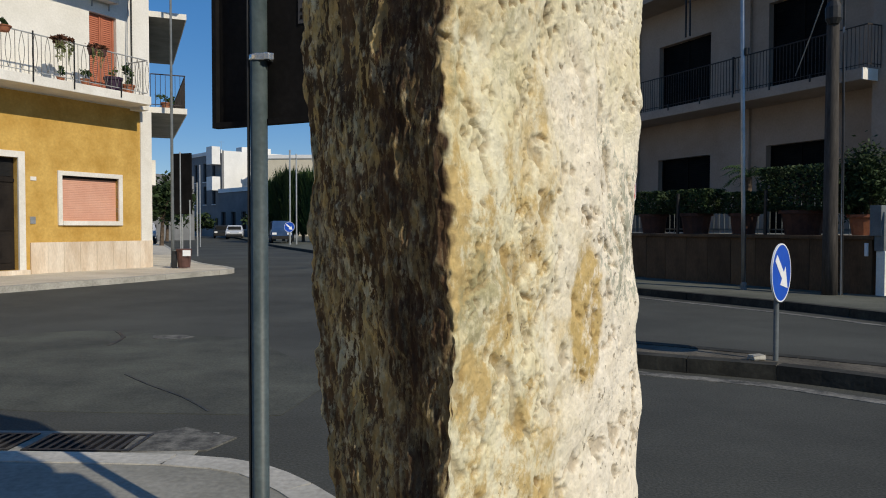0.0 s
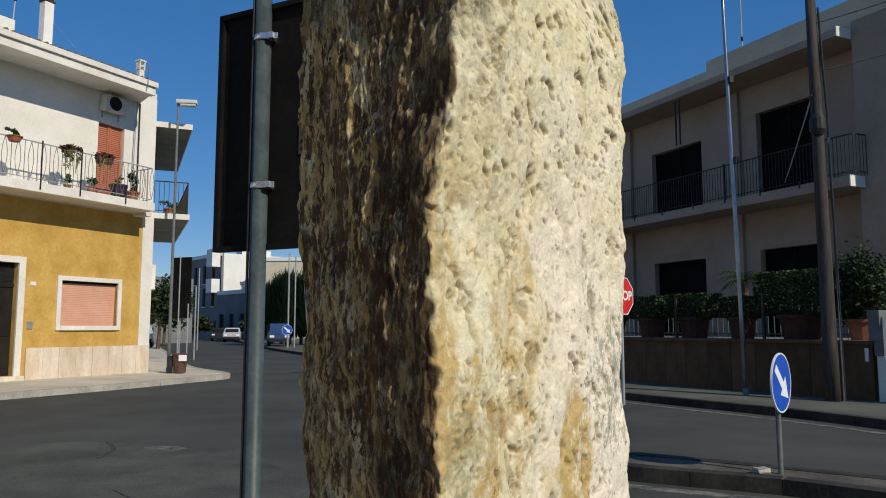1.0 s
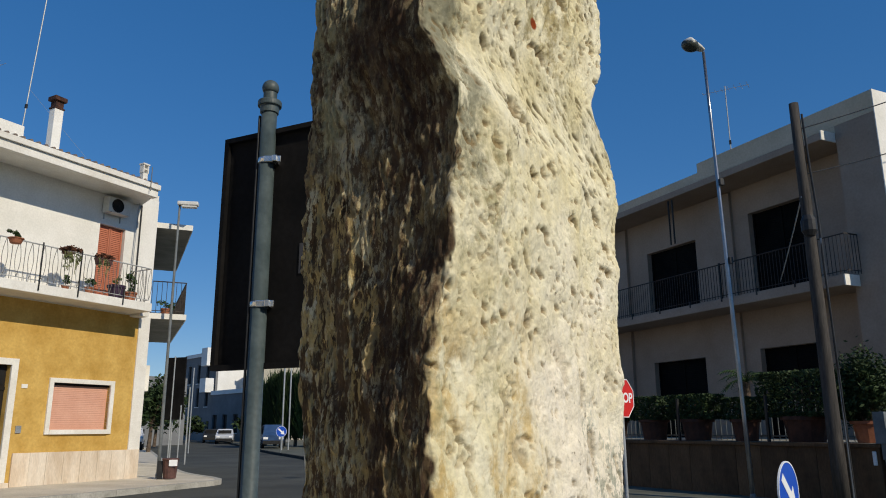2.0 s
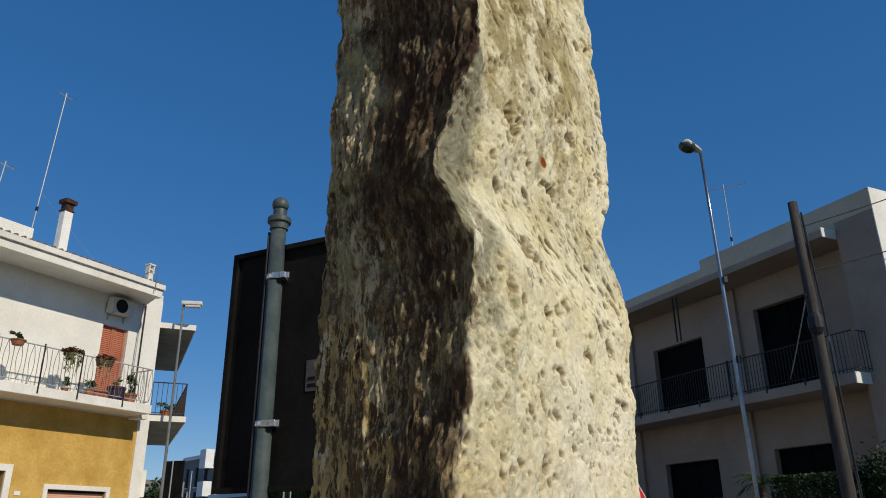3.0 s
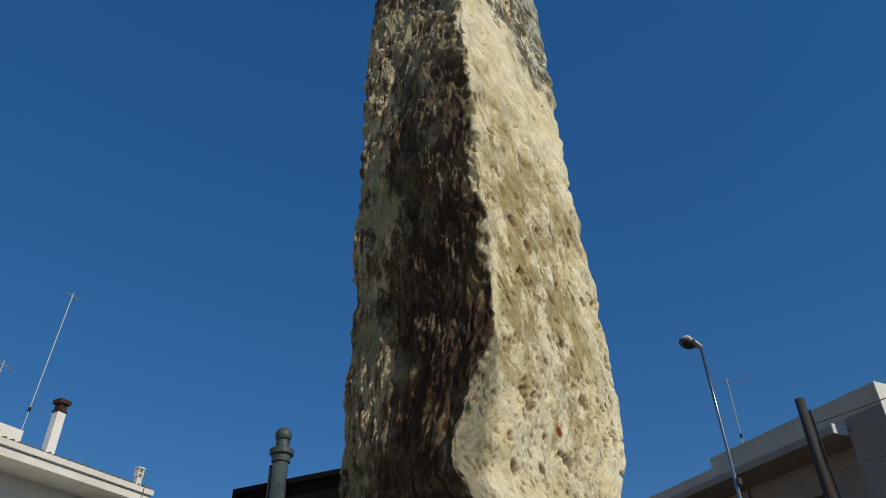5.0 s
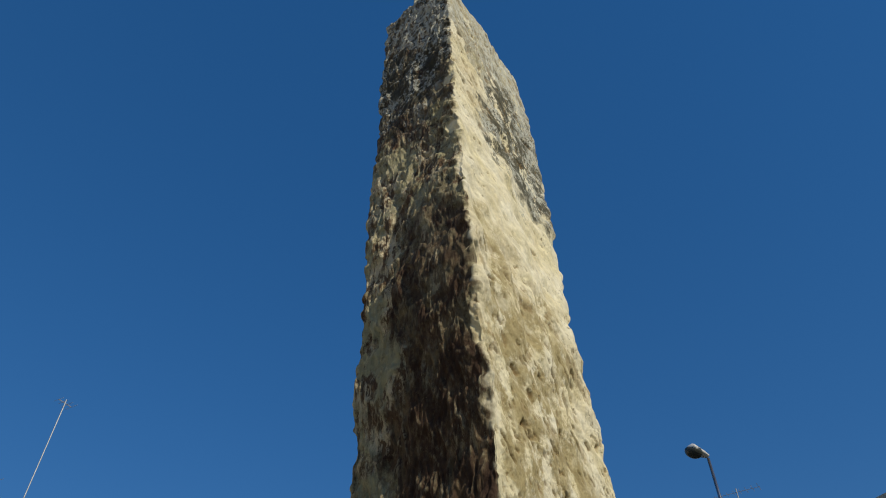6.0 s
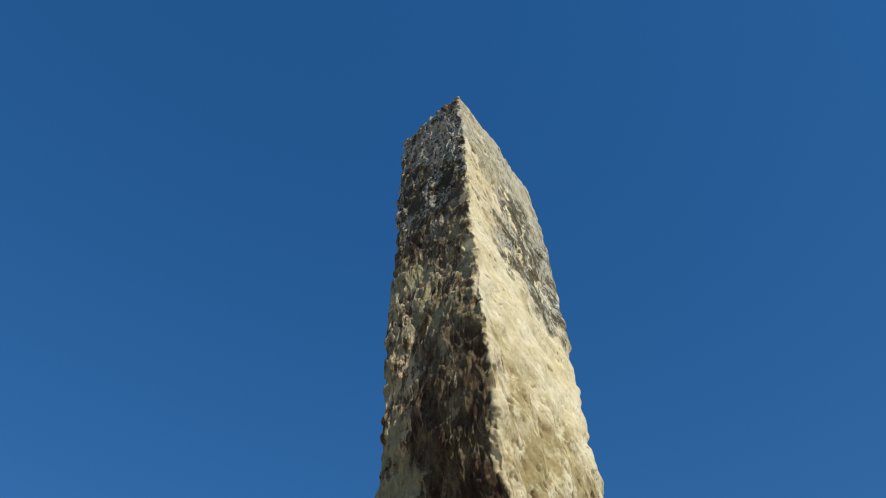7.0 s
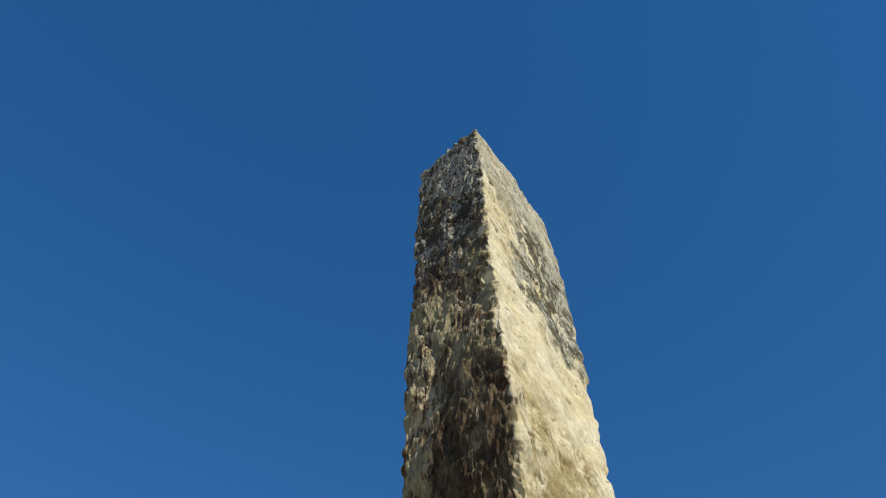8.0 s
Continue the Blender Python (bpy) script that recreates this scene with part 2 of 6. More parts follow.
    # tan weathering higher up
    tan = times(between(noise_at(14, 8, 0.72, (1, 1, 0.8), (5, 2, 9)), 0.42, 0.52), within(S, 1.0, 1.12, 1.65, 1.9), within(Z, 2.2, 2.35, 2.85, 3.1))
    base = mix(times(tan, between(mottle, 0.34, 0.55, 0.45, 0.95)), base, (0.37, 0.30, 0.14))
    soft = times(between(noise_at(4.5, 5, 0.6, (1, 1, 0.6), (2, 9, 4)), 0.50, 0.66), between(Z, 2.6, 2.9))
    base = mix(times(soft, 0.5), base, (0.56, 0.47, 0.27))
    # one small rusty spot
    rx, rz = calc("SUBTRACT", sep.outputs["X"], 0.157), calc("SUBTRACT", z, 2.228)
    spot = calc("ADD", calc("MULTIPLY", rx, rx), calc("MULTIPLY", calc("MULTIPLY", rz, rz), 0.5))
    base = mix(between(spot, 0.00006, 0.00002), base, (0.30, 0.06, 0.015))

    # the weather side: dark brown patina, with pale grey-green and golden growth
    heart = times(within(S, 0.25, 0.48, 0.88, 1.04), within(Z, 1.80, 2.10, 2.75, 3.35))
    edge = times(within(near, 0.46, 0.70, 1.05, 1.15), between(Z, 2.05, 1.75))
    bare = between(calc("MAXIMUM", heart, edge), 0.0, 1.0, 1.0, 0.6)
    brown = mix(between(noise_at(20, 7, 0.7, (1, 1, 0.5)), 0.38, 0.62), (0.048, 0.029, 0.019), (0.135, 0.086, 0.050))
    brown = mix(times(between(Z, 1.8, 1.4), 0.15), brown, (0.30, 0.165, 0.075))
    streaks = between(noise_at(58, 6, 0.7, (1, 1, 0.24), (6, 1, 4)), 0.50, 0.56)
    brown = mix(times(streaks, calc("ADD", times(between(Z, 2.3, 1.8), 0.12), 0.18)), brown, (0.55, 0.44, 0.23))
    # thin pale upright threads, in clusters
    threads = times(between(noise_at(105, 6, 0.7, (1, 1, 0.2), (2, 5, 1)), 0.50, 0.57), between(noise_at(11, 6, 0.75, (1, 1, 0.5), (9, 9, 3)), 0.48, 0.61))
    brown = mix(times(threads, bare, between(Z, 2.4, 2.9, 0.9, 0.5)), brown, (0.59, 0.53, 0.33))
    pale = mix(between(noise_at(62, 6, 0.68, (1, 1, 0.26), (2, 2, 9)), 0.46, 0.55), (0.125, 0.082, 0.048), (0.62, 0.54, 0.35))
    growth = calc("ADD", noise_at(7, 8, 0.7, (1, 1, 0.55), (7, 2, 5)), times(within(S, -0.5, -0.3, 0.28, 0.5), calc("ADD", times(between(Z, 1.7, 2.0), 0.05), 0.01)))
    growth = calc("ADD", growth, times(within(Z, 2.6, 2.85, 3.35, 3.5), 0.085))
    growth = calc("SUBTRACT", growth, times(between(Z, 1.95, 1.6), 0.09))
    growth = calc("SUBTRACT", growth, times(calc("MAXIMUM", heart, edge), 0.13))
    growth = calc("SUBTRACT", growth, times(within(Z, 3.4, 3.5, 4.0, 4.2), 0.05))
    brown = mix(times(between(growth, 0.50, 0.61), 0.92), brown, pale)
    olive = times(between(noise_at(9, 8, 0.74, (1, 1, 0.75), (8, 1, 7)), 0.46, 0.56), calc("ADD", within(Z, 2.35, 2.65, 3.5, 3.8), calc("MAXIMUM", times(within(near, 0.80, 0.9, 1.05, 1.15), within(Z, 1.7, 1.9, 2.2, 2.35), 0.45), times(within(S, -0.5, -0.3, 0.3, 0.5), within(Z, 1.8, 2.0, 2.7, 2.8)))), between(heart, 0.0, 1.0, 1.0, 0.4))
    brown = mix(times(olive, between(speck, 0.38, 0.56, 0.45, 0.95)), brown, (0.37, 0.345, 0.20))
    gold = times(between(noise_at(9, 8, 0.7, (1, 1, 0.4), (4, 9, 2)), 0.36, 0.50), between(Z, 2.0, 1.7), between(Z, 1.1, 1.5, 0.55, 1.0), between(streaks, 0.0, 1.0, 0.06, 1.0), between(edge, 1.0, 0.0, 0.5, 1.0))
    brown = mix(times(gold, 0.75), brown, (0.58, 0.42, 0.17))
    # short bright flecks: sun-caught bits of stone put into the colour
    flecks = times(between(noise_at(88, 5, 0.65, (1, 1, 0.28), (7, 3, 1)), 0.515, 0.55), between(noise_at(10, 7, 0.75, (1, 1, 0.6), (1, 4, 9)), 0.46, 0.57), between(Z, 2.1, 1.8), between(edge, 0.0, 1.0, 1.0, 0.6))
    brown = mix(times(flecks, 0.92), brown, mix(between(mottle, 0.42, 0.56), (0.62, 0.46, 0.19), (0.70, 0.63, 0.42)))
    # paler stone on the small ridges: wear, with sun glints put into the colour
    brown = mix(times(attribute("worn"), bare, between(noise_at(6, 6, 0.7, (1, 1, 0.7), (3, 8, 8)), 0.40, 0.60, 0.08, 0.8), between(Z, 2.4, 2.9, 1.0, 0.55)), brown, (0.60, 0.53, 0.32))
    # the darkest patina, in the middle of the weather side
    brown = mix(times(calc("MAXIMUM", heart, edge), between(noise_at(26, 7, 0.72, (1, 1, 0.5), (9, 1, 6)), 0.40, 0.58, 0.88, 0.25)), brown, (0.050, 0.030, 0.020))
    base = mix(weather, base, brown)

    # black and white lichen round the top
    crown = calc("MAXIMUM", times(between(S, 1.22, 1.38), between(Z, 3.40, 3.56)), between(Z, 4.05, 4.35))
    crown = calc("MAXIMUM", crown, times(weather, between(Z, 3.5, 3.9), 0.9))
    black = times(crown, between(Z, 4.15, 4.4, 1.0, 0.45), between(calc("ADD", noise_at(11, 8, 0.75, (1, 1, 0.7), (1, 8, 3)), calc("MULTIPLY", speck, 0.35)), 0.585, 0.635))
    base = mix(times(black, 0.93), base, (0.060, 0.060, 0.042))
    white = times(crown, between(calc("ADD", noise_at(9, 8, 0.75, (1, 1, 1.1), (5, 5, 5)), times(between(Z, 4.1, 4.4), 0.06)), 0.49, 0.56), between(noise_at(75, 5, 0.7, (1, 1, 0.7), (6, 6, 1)), 0.42, 0.52))
    base = mix(times(white, 0.85), base, (0.56, 0.56, 0.46))
    # pale grey crust along the far rim of the crown
    crust = times(between(S, 1.65, 1.85), between(Z, 3.8, 4.0), between(noise_at(20, 7, 0.72, (1, 1, 0.7), (9, 4, 2)), 0.40, 0.52))
    base = mix(times(crust, 0.75, between(speck, 0.44, 0.52)), base, (0.52, 0.52, 0.43))
    # grey-green lichen low on the far rim
    patch = times(within(S, 1.66, 1.8, 2.3, 2.4), within(Z, 1.15, 1.3, 1.5, 1.65), between(noise_at(48, 6, 0.72, (1, 1, 0.7), (6, 2, 2)), 0.47, 0.55))
    base = mix(times(patch, 0.8), base, (0.33, 0.34, 0.26))
    # loose dark specks
    rim = times(between(S, 1.72, 1.86), between(Z, 2.4, 3.0, 0.25, 0.9))
    some = calc("MAXIMUM", between(noise_at(5, 4, 0.6, (1, 1, 1), (8, 3, 3)), 0.52, 0.66), calc("MAXIMUM", rim, times(between(S, 1.5, 1.7), between(Z, 1.6, 1.4), 0.8)))
    dots = times(between(noise_at(85, 4, 0.6, (1, 1, 0.7), (2, 6, 8)), 0.62, 0.67), some)
    base = mix(times(dots, 0.8), base, (0.20, 0.145, 0.075))
    # pits and tears turn tan; in the grooves the tint stands for shade
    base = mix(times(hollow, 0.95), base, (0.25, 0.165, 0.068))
    hsv = N.new("ShaderNodeHueSaturation")
    L.new(base, hsv.inputs["Color"])
    L.new(between(noise_at(45, 6, 0.72), 0.28, 0.72, 0.86, 1.15), hsv.inputs["Value"])
    L.new(hsv.outputs[0], p.inputs["Base Color"])
    p.inputs["Roughness"].default_value, p.inputs["Specular IOR Level"].default_value = 0.92, 0.12
    h = calc("ADD", noise_at(55, 8, 0.72), calc("MULTIPLY", dots, -0.5))
    h = calc("ADD", h, times(weather, noise_at(100, 5, 0.6, (1, 1, 0.25), (3, 1, 8)), 1.1))
    b = N.new("ShaderNodeBump")
    b.inputs["Strength"].default_value, b.inputs["Distance"].default_value = 0.8, 0.009
    L.new(h, b.inputs["Height"])
    L.new(b.outputs[0], p.inputs["Normal"])
    return m


M_STONE = stone_material()


# ---- mesh helpers ----
def finish(bm, name, material, smooth=False):
    me = bpy.data.meshes.new(name)
    bmesh.ops.recalc_face_normals(bm, faces=bm.faces)
    bm.to_mesh(me)
    bm.free()
    me.materials.append(material)
    if smooth:
        for f in me.polygons:
            f.use_smooth = True
    return me


def part(name, bm, material, parent, label="", smooth=False):
    """Links a bmesh (or a ready mesh) as one object under a thing or a part."""
    me = finish(bm, name, material, smooth) if isinstance(bm, bmesh.types.BMesh) else bm
    ob = new(name, me)
    ob.parent = parent
    if label:
        ob["label"] = label
    return ob


def thing(name, m, label, category, group="", kind=""):
    ob = new(name)
    ob.empty_display_size = 0.1
    ob.matrix_world = m
    return tagged(ob, label, category, group, kind)


def box(bm, x0, x1, y0, y1, z0, z1, bevel=0.0):
    made = bmesh.ops.create_cube(bm, size=1.0, matrix=Matrix.Translation(((x0 + x1) / 2, (y0 + y1) / 2, (z0 + z1) / 2)) @ Matrix.Diagonal((abs(x1 - x0), abs(y1 - y0), abs(z1 - z0), 1)))
    if bevel:
        edges = list({e for v in made["verts"] for e in v.link_edges})
        bmesh.ops.bevel(bm, geom=edges, offset=bevel, segments=2, affect="EDGES", profile=0.6)
    return bm


def boxes(*items, bevel=0.0):
    bm = bmesh.new()
    for it in items:
        box(bm, *it, bevel=bevel)
    return bm


def tube(bm, points, radius, sides=8, radii=None):
    """A round bar along points, closed at both ends."""
    pts = [Vector(q) for q in points]
    rings = []
    for k, q in enumerate(pts):
        d = (pts[min(k + 1, len(pts) - 1)] - pts[max(k - 1, 0)]).normalized()
        a = d.cross(Vector((0, 0, 1)) if abs(d.z) < 0.9 else Vector((1, 0, 0))).normalized()
        b = d.cross(a)
        r = radii[k] if radii else radius
        rings.append([bm.verts.new(q + r * (math.cos(2 * math.pi * s / sides) * a + math.sin(2 * math.pi * s / sides) * b)) for s in range(sides)])
    for r0, r1 in zip(rings, rings[1:]):
        for s in range(sides):
            bm.faces.new((r0[s], r0[(s + 1) % sides], r1[(s + 1) % sides], r1[s]))
    bm.faces.new(rings[0])
    bm.faces.new(rings[-1][::-1])
    return bm


def lathe(bm, profile, sides=16, at=(0, 0, 0)):
    """A turned body from (radius, height) pairs."""
    rings = [[bm.verts.new((at[0] + r * math.cos(2 * math.pi * s / sides), at[1] + r * math.sin(2 * math.pi * s / sides), at[2] + h)) for s in range(sides)] for r, h in profile]
    for r0, r1 in zip(rings, rings[1:]):
        for s in range(sides):
            bm.faces.new((r0[s], r0[(s + 1) % sides], r1[(s + 1) % sides], r1[s]))
    bm.faces.new(rings[0][::-1])
    bm.faces.new(rings[-1])
    return bm


def pierced(x0, x1, z0, z1, holes, y0, y1):
    """A wall from y0 to y1 with rectangular openings (xa, xb, za, zb) right through it."""
    bm = bmesh.new()
    xs = sorted({x0, x1, *(h[0] for h in holes), *(h[1] for h in holes)})
    zs = sorted({z0, z1, *(h[2] for h in holes), *(h[3] for h in holes)})
    solid = lambda a, c: 0 <= a < len(xs) - 1 and 0 <= c < len(zs) - 1 and not any(h[0] < (xs[a] + xs[a + 1]) / 2 < h[1] and h[2] < (zs[c] + zs[c + 1]) / 2 < h[3] for h in holes)
    quad = lambda *q: bm.faces.new([bm.verts.new(v) for v in q])
    for a in range(len(xs) - 1):
        for c in range(len(zs) - 1):
            if not solid(a, c):
                continue
            l, r, b, t = xs[a], xs[a + 1], zs[c], zs[c + 1]
            for y in (y0, y1):
                quad((l, y, b), (r, y, b), (r, y, t), (l, y, t))
            if not solid(a - 1, c):
                quad((l, y0, b), (l, y1, b), (l, y1, t), (l, y0, t))
            if not solid(a + 1, c):
                quad((r, y0, b), (r, y1, b), (r, y1, t), (r, y0, t))
            if not solid(a, c - 1):
                quad((l, y0, b), (r, y0, b), (r, y1, b), (l, y1, b))
            if not solid(a, c + 1):
                quad((l, y0, t), (r, y0, t), (r, y1, t), (l, y1, t))
    bmesh.ops.remove_doubles(bm, verts=bm.verts, dist=1e-5)
    return bm


def slab(bm, outline, z0, z1):
    """A plate with the given outline."""
    lo, hi = [bm.verts.new((x, y, z0)) for x, y in outline], [bm.verts.new((x, y, z1)) for x, y in outline]
    bm.faces.new(hi)
    bm.faces.new(lo[::-1])
    for k in range(len(outline)):
        j = (k + 1) % len(outline)
        bm.faces.new((lo[k], lo[j], hi[j], hi[k]))
    return bm


def smooth_line(points, step=0.25):
    """Evenly spaced points on a soft curve through the given ones."""
    pts = [Vector((*q, 0)) for q in points]
    out = []
    for k in range(len(pts) - 1):
        p0, p1, p2, p3 = pts[max(k - 1, 0)], pts[k], pts[k + 1], pts[min(k + 2, len(pts) - 1)]
        n = max(2, int((p2 - p1).length / step))
        for s in range(n):
            t = s / n
            q = 0.5 * ((2 * p1) + (p2 - p0) * t + (2 * p0 - 5 * p1 + 4 * p2 - p3) * t * t + (3 * p1 - p0 - 3 * p2 + p3) * t**3)
            out.append((q.x, q.y))
    out.append(tuple(pts[-1][:2]))
    return out


def foliage(bm, centre, size, count, leaf=0.06, seed=0, long=1.8):
    """Many small leaves, scattered in uneven clumps inside an ellipsoid."""
    rnd = random.Random(seed)
    clumps = []
    for _ in range(max(5, count // 60)):
        d = Vector((rnd.gauss(0, 1), rnd.gauss(0, 1), rnd.gauss(0, 1))).normalized() * rnd.uniform(0.35, 1.0)
        clumps.append((d, rnd.uniform(0.18, 0.42)))
    for _ in range(count):
        c, r = rnd.choice(clumps)
        d = c + Vector((rnd.gauss(0, 1), rnd.gauss(0, 1), rnd.gauss(0, 1))) * r * 0.5
        q = Vector(centre) + Vector((d.x * size[0], d.y * size[1], d.z * size[2]))
        a = Vector((rnd.uniform(-1, 1), rnd.uniform(-1, 1), rnd.uniform(-0.6, 0.9))).normalized()
        b = a.cross(Vector((rnd.uniform(-1, 1), rnd.uniform(-1, 1), rnd.uniform(-1, 1)))).normalized()
        s = leaf * rnd.uniform(0.6, 1.3)
        bm.faces.new([bm.verts.new(v) for v in (q - a * s * long * 0.5, q + b * s * 0.4, q + a * s * long * 0.5, q - b * s * 0.4)])
    return bm


# ---- ground, roads and pavements ----
def ground_sheet():
    ob = new("ground", finish(slab(bmesh.new(), [(-1500, -1500), (1500, -1500), (1500, 1500), (-1500, 1500)], -0.3, 0.0), "ground", M_ASPHALT))
    tagged(ob, "dark grey worn asphalt roadway reaching the horizon", "road", kind="structure")


def pavement(name, edge, inner, label, material, kerb=M_KERB, high=0.13, stone=0.9, width=0.16):
    """A raised pavement: a plate inside a row of kerb stones along its edge."""
    line = smooth_line(edge, 0.3)
    top = slab(bmesh.new(), line + inner, -0.1, high)
    ob = tagged(new(name, finish(top, name, material)), label, "pavement", kind="structure")
    run, dist = [], 0.0
    for a, b in zip(line, line[1:]):
        run.append(a)
        dist += math.dist(a, b)
        if dist >= stone:
            run.append(b)
            kerbstone(run, ob, kerb, high, width)
            run, dist = [], 0.0
    if len(run) > 1:
        kerbstone(run + [line[-1]], ob, kerb, high, width)
    return ob


def kerbstone(run, parent, material, high, width):
    """One kerb stone, a little proud of the plate, with a narrow joint at each end."""
    pts = [Vector((*q, 0)) for q in run]
    d0, d1 = (pts[1] - pts[0]).normalized(), (pts[-1] - pts[-2]).normalized()
    pts[0], pts[-1] = pts[0] + d0 * 0.006, pts[-1] - d1 * 0.006
    side = []
    for k, q in enumerate(pts):
        d = (pts[min(k + 1, len(pts) - 1)] - pts[max(k - 1, 0)]).normalized()
        side.append(Vector((d.y, -d.x, 0)))
    out = [(q + s * 0.012)[:2] for q, s in zip(pts, side)]
    back = [(q - s * width)[:2] for q, s in zip(pts, side)]
    bm = slab(bmesh.new(), out + back[::-1], -0.08, high + 0.006)
    part("kerb_stone", bm, material, parent)


ground_sheet()
pavement("pavement_near", [(2.6, -6), (1.9, -1.5), (1.1, 1.1), (0.3, 2.3), (-0.2, 2.9), (-0.51, 3.32), (-0.8, 3.66), (-1.16, 3.88), (-1.95, 3.97), (-4, 3.95), (-9, 3.5), (-25, 2.0)],
                     [(-25, -14), (2.6, -14)], "pale concrete pavement with rounded kerb under the standing stone", M_CONCRETE)
pavement("pavement_left", [(-14.5, 3.5), (-12.2, 8.3), (-9.02, 14.88), (-7.83, 17.27), (-6.75, 19.9), (-6.25, 21.3), (-6.7, 22.5), (-8.9, 26.0), (-13.0, 35.5), (-26, 66), (-40, 98)],
                     [(-60, 98), (-60, 3.5)], "sandy paved pavement with pale stone kerb before the ochre house", M_PAVING)
pavement("pavement_right", [(-30, 100), (-13.3, 53.6), (-7.44, 39), (-3.2, 28.0), (0.3, 20.6), (3.77, 14.9), (5.62, 12.04), (6.6, 10.0), (9.0, 5.0), (14, -6)],
                      [(45, -6), (45, 100)], "grey pavement with dark kerb before the garden wall", M_WALK, kerb=M_KERB_BLACK)
island = pavement("pavement_island", [(0.7, 7.9), (1.84, 7.14), (2.9, 6.6), (3.55, 6.05), (5.2, 4.7), (5.75, 4.75), (5.6, 5.3), (3.9, 6.72), (2.03, 7.98), (1.0, 8.5), (0.6, 8.3), (0.7, 7.9)],
                  [], "narrow raised traffic island with dirty worn concrete kerb", M_SOILED, kerb=M_KERB_BLACK, stone=0.7)


def painted_strip(name, line, width, label, z=0.006, material=None):
    pts = smooth_line(line, 0.3)
    bm = bmesh.new()
    rows = []
    for k, q in enumerate(pts):
        a, b = pts[max(k - 1, 0)], pts[min(k + 1, len(pts) - 1)]
        d = Vector((b[0] - a[0], b[1] - a[1])).normalized()
        rows.append([bm.verts.new((q[0] + s * d.y * width / 2, q[1] - s * d.x * width / 2, h)) for s in (-1, 1) for h in (z, -0.02)])
    for r0, r1 in zip(rows, rows[1:]):
        for i, j in ((0, 2), (1, 0), (2, 3), (3, 1)):
            bm.faces.new((r0[i], r1[i], r1[j], r0[j]))
    bm.faces.new([rows[0][i] for i in (0, 1, 3, 2)])
    bm.faces.new([rows[-1][i] for i in (0, 2, 3, 1)])
    tagged(new(name, finish(bm, name, material or M_LINE)), label, "road marking", kind="structure")


painted_strip("gutter_strip", [(1.2, 7.25), (1.84, 6.86), (2.7, 6.4), (3.4, 5.75), (5.0, 4.35)], 0.16, "worn pale strip on the asphalt along the island")
painted_strip("gutter_strip", [(0.2, 20.2), (3.4, 14.7), (5.2, 11.85), (6.2, 9.8)], 0.14, "worn pale strip on the asphalt along the kerb")


def road_patch(outline, label, z, material):
    tagged(new("road_patch", finish(slab(bmesh.new(), outline, -0.02, z), "road_patch", material)), label, "road", kind="structure")


road_patch([(-4.6, 9.6), (-2.4, 9.0), (-1.0, 6.6), (-1.2, 5.3), (-3.1, 5.4), (-7.0, 6.2), (-8.5, 8.2)], "lighter worn patch of older asphalt", 0.004, M_PATCH)


M_TAR = surface("tar_seam", (0.022, 0.022, 0.021), (0.055, 0.055, 0.05), 6.0, 0.6, 60, 0.3, 0.2)
M_PALE = surface("pale_scuff", (0.05, 0.05, 0.046), (0.17, 0.165, 0.145), 9.0, 0.9, 60, 0.3, 0.2)
painted_strip("tar_seam", [(-2.95, 6.75), (-2.55, 6.3), (-2.1, 5.85), (-1.75, 5.4)], 0.018, "dark tar seam in the asphalt", 0.009, M_TAR)
painted_strip("tar_seam", [(-4.25, 9.5), (-3.95, 9.0), (-3.85, 8.4)], 0.05, "dark tar seam in the asphalt", 0.009, M_TAR)
road_patch([(-3.65, 9.15), (-3.3, 9.22), (-3.1, 9.05), (-3.2, 8.85), (-3.55, 8.9)], "small pale scuffed patch on the asphalt", 0.008, M_PALE)
road_patch([(-1.75, 4.95), (-1.35, 4.72), (-1.45, 4.45), (-1.95, 4.4), (-2.0, 4.8)], "broken pale concrete beside the drain", 0.010, M_PALE)


# ---- the standing stone ----
def lattice(ix, iy, seed):
    """A repeatable random number from 0 to 1 for each lattice place."""
    h = (ix.astype(np.int64) * 374761393 + iy.astype(np.int64) * 668265263 + seed * 2147483647) & 0xFFFFFFFF
    h = ((h ^ (h >> 13)) * 1274126177) & 0xFFFFFFFF
    h = ((h ^ (h >> 16)) * 2246822519) & 0xFFFFFFFF
    return ((h ^ (h >> 15)) & 0xFFFFFF) / 16777215.0


def ripple(u, v, seed):
    """Smooth gradient noise on a plane, about -1 to 1."""
    iu, iv = np.floor(u), np.floor(v)
    fu, fv = u - iu, v - iv
    su, sv = fu * fu * fu * (fu * (fu * 6 - 15) + 10), fv * fv * fv * (fv * (fv * 6 - 15) + 10)
    out = 0
    for du in (0, 1):
        for dv in (0, 1):
            ang = lattice(iu + du, iv + dv, seed) * 2 * np.pi
            out = out + (su if du else 1 - su) * (sv if dv else 1 - sv) * (np.cos(ang) * (fu - du) + np.sin(ang) * (fv - dv))
    return out * 1.5


def cells(u, v, seed):
    """Distance to the nearest of scattered points on a plane, and two random numbers of that point."""
    iu, iv = np.floor(u), np.floor(v)
    best, ra, rb = np.full(u.shape, 9.0), np.zeros(u.shape), np.zeros(u.shape)
    for du in (-1, 0, 1):
        for dv in (-1, 0, 1):
            cu, cv = iu + du, iv + dv
            dist = np.hypot(cu + lattice(cu, cv, seed) - u, cv + lattice(cu, cv, seed + 1) - v)
            near = dist < best
            best = np.where(near, dist, best)
            ra, rb = np.where(near, lattice(cu, cv, seed + 2), ra), np.where(near, lattice(cu, cv, seed + 3), rb)
    return best, ra, rb


